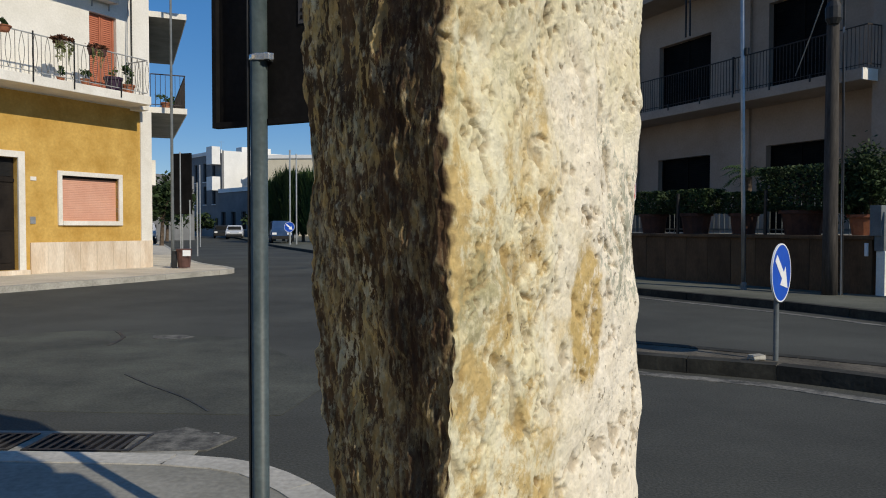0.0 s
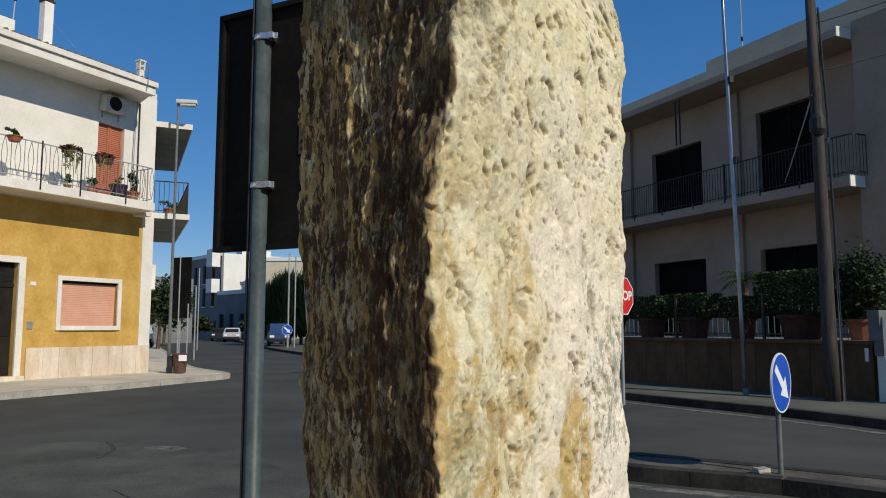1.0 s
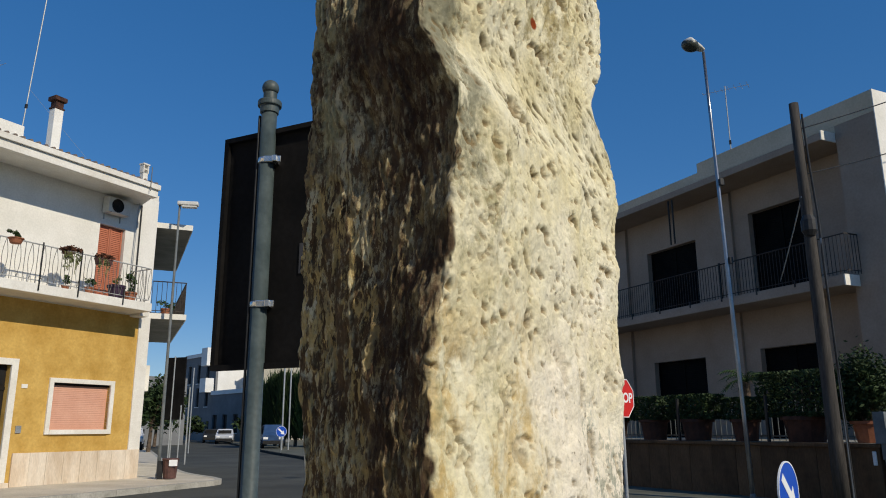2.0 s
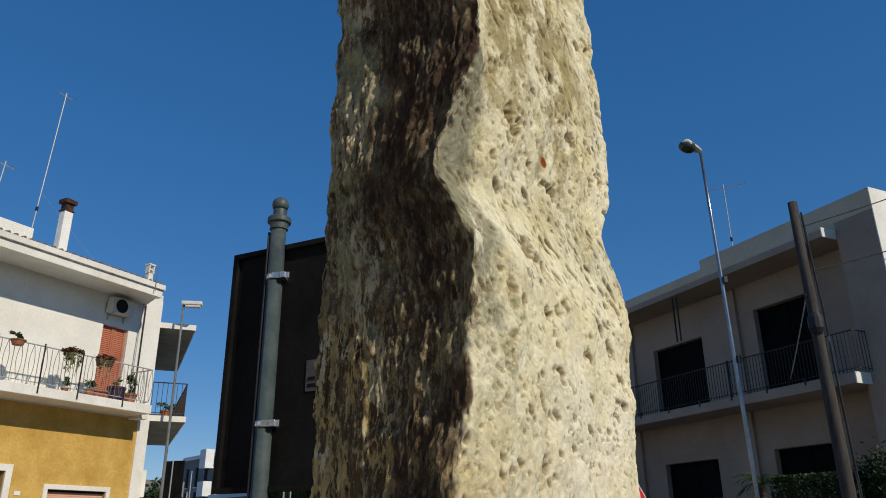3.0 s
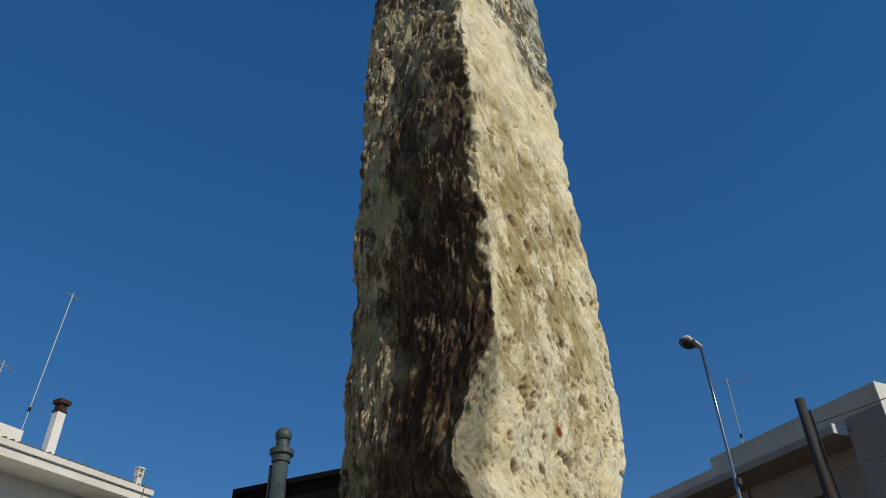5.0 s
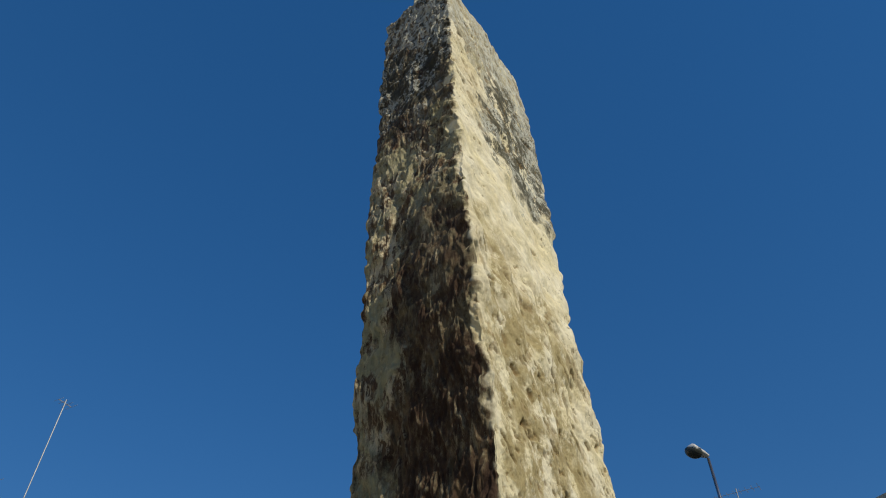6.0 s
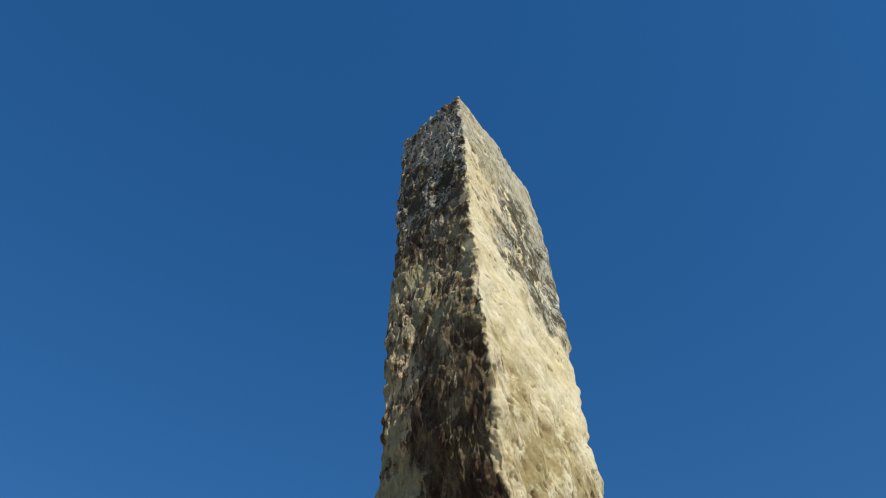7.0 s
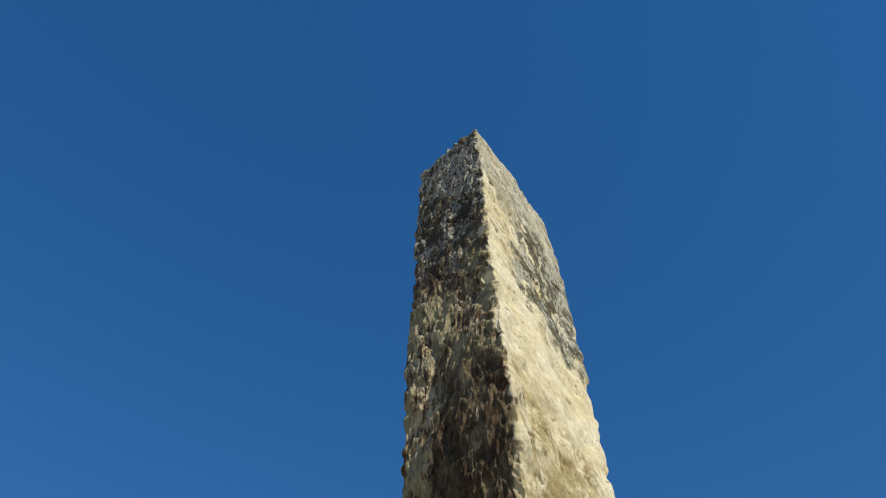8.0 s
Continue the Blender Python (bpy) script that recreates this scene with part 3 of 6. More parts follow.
def ramp(x, a, b):
    """0 at a, 1 at b, soft between."""
    t = np.clip((x - a) / (b - a), 0, 1)
    return t * t * (3 - 2 * t)


def menhir():
    z_f = [0.0, 0.97, 1.2, 1.36, 1.6, 1.72, 1.82, 1.98, 2.09, 2.2, 2.31, 2.42, 2.6, 2.82, 3.05, 3.38, 3.75, 4.4, 4.6]
    x_f = [0.0, 0.007, 0.016, 0.014, 0.003, 0.030, 0.041, 0.046, -0.012, 0.028, 0.060, 0.062, 0.052, 0.042, 0.037, 0.032, 0.030, 0.024, 0.016]
    z_y = [0.0, 1.0, 1.4, 2.3, 2.83, 3.05, 3.31, 3.68, 3.9, 4.6]
    y_f = [0.94, 0.93, 0.918, 0.895, 0.885, 0.927, 1.0, 1.074, 1.12, 1.215]
    z_r = [0.0, 0.8, 1.0, 1.15, 1.36, 1.6, 1.8, 1.96, 2.05, 2.16, 2.24, 2.34, 2.5, 2.65, 2.8, 2.9, 3.12, 3.5, 4.2, 4.4, 4.6]
    x_r = [0.41, 0.395, 0.403, 0.389, 0.380, 0.380, 0.383, 0.398, 0.393, 0.322, 0.345, 0.374, 0.357, 0.344, 0.338, 0.315, 0.322, 0.345, 0.360, 0.348, 0.32]
    z_l = [0.0, 0.97, 1.1, 1.35, 1.7, 1.9, 2.1, 2.6, 3.0, 3.6, 4.1, 4.6]
    x_l = [-0.130, -0.156, -0.184, -0.193, -0.210, -0.205, -0.203, -0.197, -0.201, -0.207, -0.222, -0.220]
    n_l, n_r, n_b = 170, 300, 24
    top = 4.64
    zs = np.r_[np.linspace(-0.1, 0.86, 50, endpoint=False), np.linspace(0.86, 2.7, 820, endpoint=False), np.linspace(2.7, 3.6, 310, endpoint=False), np.linspace(3.6, top, 290)]

    def soft_line(zk, vk, width):
        """The outline through the given heights, with its kinks rounded."""
        spread = np.linspace(-1, 1, 9) * width
        return sum(np.interp(zs + o, zk, vk) for o in spread) / 9

    fx, fy = soft_line(z_f, x_f, 0.022), soft_line(z_y, y_f, 0.05)
    rx, lx = soft_line(z_r, x_r, 0.02) + 0.008, soft_line(z_l, x_l, 0.05) * 1.022 - 0.006
    ry = fy + (rx - 0.03) * 1.62
    ly = fy + (0.03 - lx) * 0.92
    bx, by = rx + (lx - fx) * 0.9, ry + (ly - fy) * 0.9
    corner = np.stack([np.stack([lx, ly], 1), np.stack([fx, fy], 1), np.stack([rx, ry], 1), np.stack([bx, by], 1)])
    ring = []
    for k, n in ((0, n_l), (1, n_r), (2, n_b), (3, n_b * 2)):
        s = np.linspace(0, 1, n, endpoint=False)[:, None, None]
        ring.append(corner[k] * (1 - s) + corner[(k + 1) % 4] * s)
    pts = np.concatenate(ring)  # around, up, xy
    for width in (1, 3):  # rounds the corners
        pts = sum(np.roll(pts, s, 0) for s in range(-width, width + 1)) / (2 * width + 1)
    around, up = pts.shape[:2]
    # metres along the surface from the near corner: negative on the weather side, positive on the sound side
    U = np.r_[(np.arange(n_l) - n_l) * 0.00195, np.arange(n_r) * 0.0022, 0.66 + np.arange(3 * n_b) * 0.008][:, None] * np.ones((1, up))
    Z = zs[None, :] * np.ones((around, 1))
    # the near corner is chipped and ragged
    ragged = 0.009 * ramp(zs, 3.1, 3.4) * ripple(zs * 15, zs * 0 + 8.3, 4) + 0.006 * ripple(zs * 9, zs * 0 + 0.7, 1) + 0.0035 * ripple(zs * 23, zs * 0 + 2.2, 2) + 0.003 * ripple(zs * 70, zs * 0 + 5.2, 3)
    pts[..., 0] += np.exp(-np.abs(U) / 0.022) * ragged[None, :]
    tang = np.roll(pts, -3, 0) - np.roll(pts, 3, 0)
    nrm = np.stack([tang[..., 1], -tang[..., 0]], -1)
    nrm /= np.linalg.norm(nrm, axis=-1, keepdims=True) + 1e-9

    across = np.full((around, up), 1.9)
    across[:n_l + n_r] = np.r_[np.arange(n_l) / n_l, 1 + np.arange(n_r) / n_r][:, None]
    seen = (np.arange(around) < n_l + n_r)[:, None] * np.ones((1, up))
    # how far the weathered skin reaches round the corner
    edge = 0.009 * ripple(U * 16, Z * 15, 11) - 0.002 + 0.009 * ripple(U * 45, Z * 38, 12) + 0.005 * ripple(U * 110, Z * 70, 13)
    edge = edge - 0.05 * ramp(Z, 2.35, 2.65) * np.maximum(0, ripple(zs * 0 + 1.0, zs * 5.5, 14))[None, :]
    edge = edge - 0.06 * ramp(Z, 3.25, 3.45) * ramp(Z, 4.25, 4.05) * np.maximum(0, ripple(U * 14, Z * 11, 15))
    weather = ramp(U - edge, 0.006, -0.006) * seen
    sound = (1 - weather) * seen

    d = (0.011 * ripple(U * 5, Z * 3.2, 21) + 0.008 * ripple(U * 13, Z * 9, 22)) * (1 - 0.55 * ramp(Z, 3.9, 4.2))

    # the weather side: upright fibres and broken lumps
    bent = U + 0.007 * ripple(U * 22, Z * 10, 31) + 0.02 * Z
    fibre = 1 - np.abs(ripple(bent * 62, Z * 13, 32))
    thread = 1 - np.abs(ripple(bent * 105, Z * 24, 33))
    lump, crag = ripple(bent * 24, Z * 10, 34), ripple(bent * 44, Z * 24, 35)
    fine = ripple(bent * 210, Z * 85, 36)
    calm = (1 - 0.6 * ramp(Z, 2.4, 3.0)) * (1 - 0.4 * np.exp(-np.abs(U) / 0.018))
    relief = 0.0066 * (fibre ** 3 - 0.4) + 0.0045 * (thread ** 3 - 0.4) + 0.0050 * lump + 0.0045 * np.maximum(crag, -0.2) + 0.0018 * fine
    relief -= 0.004 * ramp(ripple(U * 15, Z * 7, 37), 0.15, 0.3)
    d += weather * calm * relief
    blocks = ripple(bent * 14, Z * 9 + 2 * lump, 38) + 0.6 * ripple(bent * 30, Z * 25, 39)
    d += weather * ramp(Z, 2.4, 2.9) * 0.0075 * ramp(blocks, -0.3, 0.3)
    # ridge tips that get the pale colour of wear and glints
    worn = weather * ramp(0.34 * fibre + 0.56 * thread + 0.14 * crag + 0.16 * fine, 0.80, 0.90)

    # the sound side: grain, torn smears, scallops and slanting pits
    lower, broad = ramp(Z, 1.75, 1.5), ramp(Z, 2.35, 2.65)
    smooth = ramp(Z, 2.85, 3.05) * ramp(Z, 3.7, 3.5)
    middle = ramp(Z, 1.55, 1.85) * ramp(Z, 2.75, 2.3)
    mid, grain = ripple(U * 26, Z * 22, 41), ripple(U * 70, Z * 62, 42)
    grit = ripple(U * 165, Z * 150, 43)
    patchy = 0.6 + 0.55 * ripple(U * 9, Z * 8, 44)
    d += sound * (1 - 0.35 * smooth) * ((0.0018 - 0.0009 * lower) * grain * patchy + 0.0010 * grit + 0.0026 * mid)
    slant = U * 0.45 + Z * 0.89
    cross = -U * 0.89 + Z * 0.45
    d += sound * broad * (1 - 0.5 * ramp(Z, 3.5, 3.9)) * (0.010 * ripple(slant * 14, cross * 6, 45) + 0.005 * ripple(slant * 30, cross * 13, 46))
    torn = ripple(U * 27 + 0.6 * mid, Z * 19 + 12 * U, 47) + 0.5 * ripple(U * 9, Z * 7, 48) + 0.3 * grain + 0.15 * grit
    torn = ramp(torn, 0.34, 0.56) * np.maximum(0.8 * lower, 0.8 * broad * (1 - smooth))
    d -= sound * (0.0045 + 0.0035 * lower) * torn
    # split grooves in the stained part by the near corner
    split = 1 - np.abs(ripple(U * 21 + 0.5 * mid, Z * 15 - 14 * U + 0.4 * grain, 54))
    split = ramp(split + 0.10 * grit, 0.86, 0.99) * ramp(ripple(U * 11, Z * 9, 55), -0.05, 0.3) * np.maximum(ramp(Z, 1.75, 1.55) * ramp(U, 0.02, 0.05) * ramp(U, 0.36, 0.24), ramp(Z, 1.62, 1.72) * ramp(Z, 2.05, 1.95) * ramp(U, 0.005, 0.02) * ramp(U, 0.17, 0.10))
    d -= sound * 0.0075 * split
    pit = np.zeros((around, up))
    wu, wv = 0.30 * mid + 0.22 * grain + 0.08 * grit, 0.30 * ripple(U * 30, Z * 27, 49) + 0.22 * ripple(U * 75, Z * 66, 50)
    for f, deep, seed, few in ((14, 0.0095, 60, 0.10), (27, 0.0085, 64, 0.18), (52, 0.0050, 68, 0.28), (95, 0.0030, 72, 0.30)):
        dist, ra, rb = cells(slant * f * 1.25 + wu, cross * f * 0.62 + wv, seed)
        here = few * (0.10 + 0.22 * broad * (1 - smooth) + middle * (0.95 + 1.5 * ripple(U * 5 + seed, Z * 4.5, 51)))
        r = (0.16 + 0.34 * rb) * (1 + 0.35 * grain)
        k = ramp(r - dist, 0.0, 0.24) * (ra < here)
        d -= sound * deep * (0.5 + rb) * k
        pit = np.maximum(pit, k * (0.75 if f > 60 else 1.0))
    # flakes broken off, and a bite at the near corner
    d -= sound * 0.006 * ramp(ripple(U * 6, Z * 5, 53), 0.2, 0.5)
    bite = ((across - 1.025) / 0.065) ** 2 + ((Z - 2.81 - 0.3 * (across - 1)) / 0.033) ** 2
    d -= 0.020 * np.clip(1.3 - bite, 0, 1) * seen
    d[:, 1:-1] = 0.25 * d[:, :-2] + 0.5 * d[:, 1:-1] + 0.25 * d[:, 2:]
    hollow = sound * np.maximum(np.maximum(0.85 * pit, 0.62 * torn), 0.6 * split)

    co = np.concatenate([pts + nrm * d[..., None], Z[..., None]], -1)
    # the top falls off towards one corner and is uneven
    rise = np.clip((co[..., 2] - 4.0) / 0.6, 0, 1)
    fall = np.clip((co[..., 0] - 0.08) / 0.3, 0, 1) ** 1.3
    co[..., 2] -= rise * (fall * 0.085 + 0.03 * np.exp(-np.abs(U) / 0.09))
    origin = np.array([0.03, 1.2, 0.0])
    verts = (co - origin).reshape(-1, 3)
    rim = verts.reshape(around, up, 3)[:, -1]
    centre = rim.mean(0)
    # the crown: inner rings towards the middle
    rings, base = [], len(verts)
    for k, s in enumerate((0.75, 0.4)):
        r = centre + (rim - centre) * s
        r[:, 2] += 0.012 * ripple(r[:, 0] * 20, r[:, 1] * 20, 80 + k) + 0.01
        rings.append(r)
    a, b = np.meshgrid(np.arange(around), np.arange(up - 1), indexing="ij")
    a2 = (a + 1) % around
    faces = [np.stack([a * up + b, a2 * up + b, a2 * up + b + 1, a * up + b + 1], -1).reshape(-1, 4)]
    idx = [np.arange(around) * up + up - 1, base + np.arange(around), base + around + np.arange(around)]
    for r0, r1 in zip(idx, idx[1:]):
        faces.append(np.stack([r0, np.roll(r0, -1), np.roll(r1, -1), r1], -1))
    quads = np.concatenate(faces)
    # the innermost ring closes on one middle point
    verts = np.concatenate([verts, rings[0], rings[1], rings[1].mean(0, keepdims=True)])
    tris = np.stack([idx[2], np.roll(idx[2], -1), np.full(around, len(verts) - 1)], -1)
    me = bpy.data.meshes.new("standing_stone")
    me.vertices.add(len(verts))
    me.vertices.foreach_set("co", verts.astype(np.float32).ravel())
    me.loops.add(quads.size + tris.size)
    me.loops.foreach_set("vertex_index", np.r_[quads.ravel(), tris.ravel()].astype(np.int32))
    me.polygons.add(len(quads) + len(tris))
    me.polygons.foreach_set("loop_start", np.r_[np.arange(len(quads)) * 4, quads.size + np.arange(len(tris)) * 3].astype(np.int32))
    me.polygons.foreach_set("use_smooth", np.ones(len(quads) + len(tris), dtype=bool))
    me.update(calc_edges=True)
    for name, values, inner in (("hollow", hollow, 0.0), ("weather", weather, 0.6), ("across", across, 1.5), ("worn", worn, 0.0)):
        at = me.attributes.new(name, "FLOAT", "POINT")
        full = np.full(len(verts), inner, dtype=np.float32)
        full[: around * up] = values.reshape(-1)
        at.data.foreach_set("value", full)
    me.materials.append(M_STONE)
    ob = new("standing_stone", me)
    ob.location = origin
    tagged(ob, "tall weathered cream limestone standing stone, pitted and lichened", "menhir")


menhir()


# ---- street furniture by the stone ----
def sign_pole():
    t = thing("sign_pole", pose(-0.674, 2.68, 0.13), "blue-grey painted steel sign pole with ball finial on the pavement", "sign pole")
    part("shaft", lathe(bmesh.new(), [(0.045, 0), (0.045, 0.05), (0.0305, 0.07), (0.0305, 2.60)], 20), M_POLE, t, smooth=True)
    prof = [(0.0308, 2.590), (0.036, 2.592), (0.038, 2.616), (0.0385, 2.618), (0.046, 2.620), (0.047, 2.624), (0.047, 2.638), (0.045, 2.642), (0.030, 2.645), (0.027, 2.649), (0.027, 2.678)]
    part("flange", lathe(bmesh.new(), prof, 32), M_POLE, t)
    prof = [(0.0335 * math.sin(a), 2.700 - 0.0335 * math.cos(a)) for a in (radians(d) for d in range(54, 178, 12))]
    part("ball", lathe(bmesh.new(), prof, 20), M_POLE, t, smooth=True)
    # thin cable up the side
    part("cable", tube(bmesh.new(), [(-0.036, -0.004, 0.05), (-0.037, -0.002, 1.2), (-0.036, -0.004, 2.58)], 0.0055, 6), M_BLACK, t, "thin black cable")
    for z in (1.825, 2.39):
        c = part("clamp", lathe(bmesh.new(), [(0.033, z - 0.011), (0.035, z - 0.008), (0.035, z + 0.008), (0.033, z + 0.011)], 20), M_CHROME, t, "shiny zinc-plated clamp", smooth=True)
        bm = boxes((-0.005, 0.062, -0.036, -0.028, z - 0.012, z + 0.012), (0.03, 0.048, -0.046, 0.06, z - 0.012, z + 0.012), bevel=0.002)
        part("bolt_bracket", bm, M_CHROME, c)
    return t


def sign_board():
    """A dark board clamped behind the pole, seen from its back."""
    t = thing("sign_board", pose(-0.867, 2.805, 1.72, 0, 0, -26), "black rectangular sign board seen from behind on the pole", "sign")
    part("board", boxes((0, 0.95, 0.0, 0.012, 0, 0.935)), M_PANEL, t)
    part("edge_frame", boxes((0, 0.95, -0.02, -0.001, 0, 0.02), (0, 0.95, -0.02, -0.001, 0.915, 0.935), (0, 0.02, -0.02, -0.001, 0.0205, 0.9145), (0.93, 0.95, -0.02, -0.001, 0.0205, 0.9145)), M_PANEL, t)
    st = part("sticker", boxes((0.385, 0.455, -0.004, -0.0005, 0.345, 0.46)), M_PANEL_STICKER, t, "small faint grey sticker")
    for z in (0.36, 0.385):
        part("text_bar", boxes((0.395, 0.44, -0.006, -0.0045, z, z + 0.012)), M_PANEL, st)
    return t


sign_pole()
sign_board()


def drain_grate():
    t = thing("drain_grate", pose(-2.75, 4.62, 0.0, 0, 0, -1), "dark iron street drain grate set in broken concrete by the kerb", "drain")
    part("surround", boxes((-0.75, 1.25, -0.30, 0.24, -0.04, 0.007)), M_CONCRETE, t)
    for k in range(2):
        x0 = -0.55 + 0.74 * k
        g = part("grate", boxes((x0, x0 + 0.66, -0.2, -0.17, 0.0, 0.016), (x0, x0 + 0.66, 0.13, 0.16, 0.0, 0.016), (x0, x0 + 0.03, -0.169, 0.129, 0.0, 0.016), (x0 + 0.63, x0 + 0.66, -0.169, 0.129, 0.0, 0.016)), M_BLACK, t)
        # flat black plate in place of the unlit depth under the bars
        part("pit", boxes((x0 + 0.031, x0 + 0.629, -0.168, 0.128, 0.002, 0.0085)), M_PANEL, g)
        for b in range(9):
            x = x0 + 0.06 + b * 0.062
            part("bar", boxes((x, x + 0.028, -0.168, 0.128, 0.009, 0.0155)), M_BLACK, g)


drain_grate()


# ---- the ochre house on the corner ----
U_L, N_L = Vector((-0.469, -0.883, 0)), Vector((0.883, -0.469, 0))
HOUSE_L = Matrix.Translation((-8.9, 22.18, 0.13)) @ Matrix((U_L, N_L, (0, 0, 1))).transposed().to_4x4()


def louvres(bm, x0, x1, y, z0, z1, step, tilt=0.02):
    """A folded sheet of slats, each leaning out at its foot."""
    n = max(2, int((z1 - z0) / step))
    row = []
    for k in range(n):
        z, h = z0 + k * (z1 - z0) / n, (z1 - z0) / n
        row += [(y + tilt, z), (y, z + h * 0.86)]
    row.append((y + tilt, z1))
    vs = [[bm.verts.new((x, q[0], q[1])) for q in row] for x in (x0, x1)]
    for k in range(len(row) - 1):
        bm.faces.new((vs[0][k], vs[1][k], vs[1][k + 1], vs[0][k + 1]))
    return bm


def baluster_mesh(h, r=0.008, material=None):
    return finish(tube(bmesh.new(), [(0, 0, 0), (0, 0, h)], r, 6), "baluster", material or M_RAILGREY)


def bow_mesh(h, w, r=0.007):
    bm = bmesh.new()
    for s in (-1, 1):
        tube(bm, [(s * w * math.sin(math.pi * k / 8), 0, h * k / 8) for k in range(9)], r, 6)
    return finish(bm, "bow", M_RAILGREY)


def railing(parent, points, z0, h, bar, spacing, ornament=None, material=None):
    """A hand rail and a bottom rail along points with bars between; ornament: a bowed pair at every other place."""
    mat = material or M_IRON
    for z, r in ((z0 + h, 0.018), (z0 + 0.09, 0.011)):
        part("rail", tube(bmesh.new(), [(x, y, z) for x, y in points], r, 8), mat, parent)
    k = 0
    for (xa, ya), (xb, yb) in zip(points, points[1:]):
        length = math.dist((xa, ya), (xb, yb))
        n = max(2, round(length / spacing))
        ang = math.atan2(yb - ya, xb - xa)
        for s in range(n + 1):
            if s == n and (xb, yb) != points[-1]:
                continue
            x, y = xa + (xb - xa) * s / n, ya + (yb - ya) * s / n
            if ornament and k % 2:
                ob = part("bowed_baluster", ornament, None, parent)
                ob.matrix_basis = pose(x, y, z0 + 0.09, 0, 0, math.degrees(ang))
            else:
                ob = part("baluster", bar, None, parent)
                ob.matrix_basis = pose(x, y, z0 + 0.02)
            k += 1


def potted_plant(m, label, pot_r=0.13, pot_h=0.2, size=(0.2, 0.2, 0.18), count=160, leaf=0.05, pot=None, leaves=None, seed=1, strands=0):
    t = thing("potted_plant", m, label, "potted plant", "potted plants")
    prof = [(pot_r * 0.72, 0), (pot_r * 0.95, pot_h * 0.82), (pot_r * 1.06, pot_h * 0.83), (pot_r * 1.08, pot_h), (pot_r * 0.9, pot_h), (pot_r * 0.85, pot_h * 0.86)]
    part("pot", lathe(bmesh.new(), prof, 14), pot or M_TERRACOTTA, t, smooth=False)
    bm = bmesh.new()
    foliage(bm, (0, 0, pot_h + size[2] * 0.7), size, count, leaf, seed)
    tube(bm, [(0, 0, pot_h * 0.8), (0.01, 0.0, pot_h + size[2] * 0.8)], 0.012, 5)
    part("foliage", bm, leaves or M_LEAF, t)
    rnd = random.Random(seed)
    for k in range(strands):
        x, y, low = rnd.uniform(-0.9, 0.9) * size[0], pot_r + rnd.uniform(0.0, 0.06), rnd.uniform(0.2, 0.58)
        bm = tube(bmesh.new(), [(x * 0.8, pot_r * 0.7, pot_h), (x, y, pot_h * 0.6), (x + rnd.uniform(-0.05, 0.05), y + 0.03, pot_h - low)], 0.008, 4)
        foliage(bm, (x, y + 0.02, pot_h - low * 0.5), (0.03, 0.03, low * 0.5), 18, 0.05, seed + k)
        part("strand", bm, M_STRAND, t, "pale trailing strand")
    return t


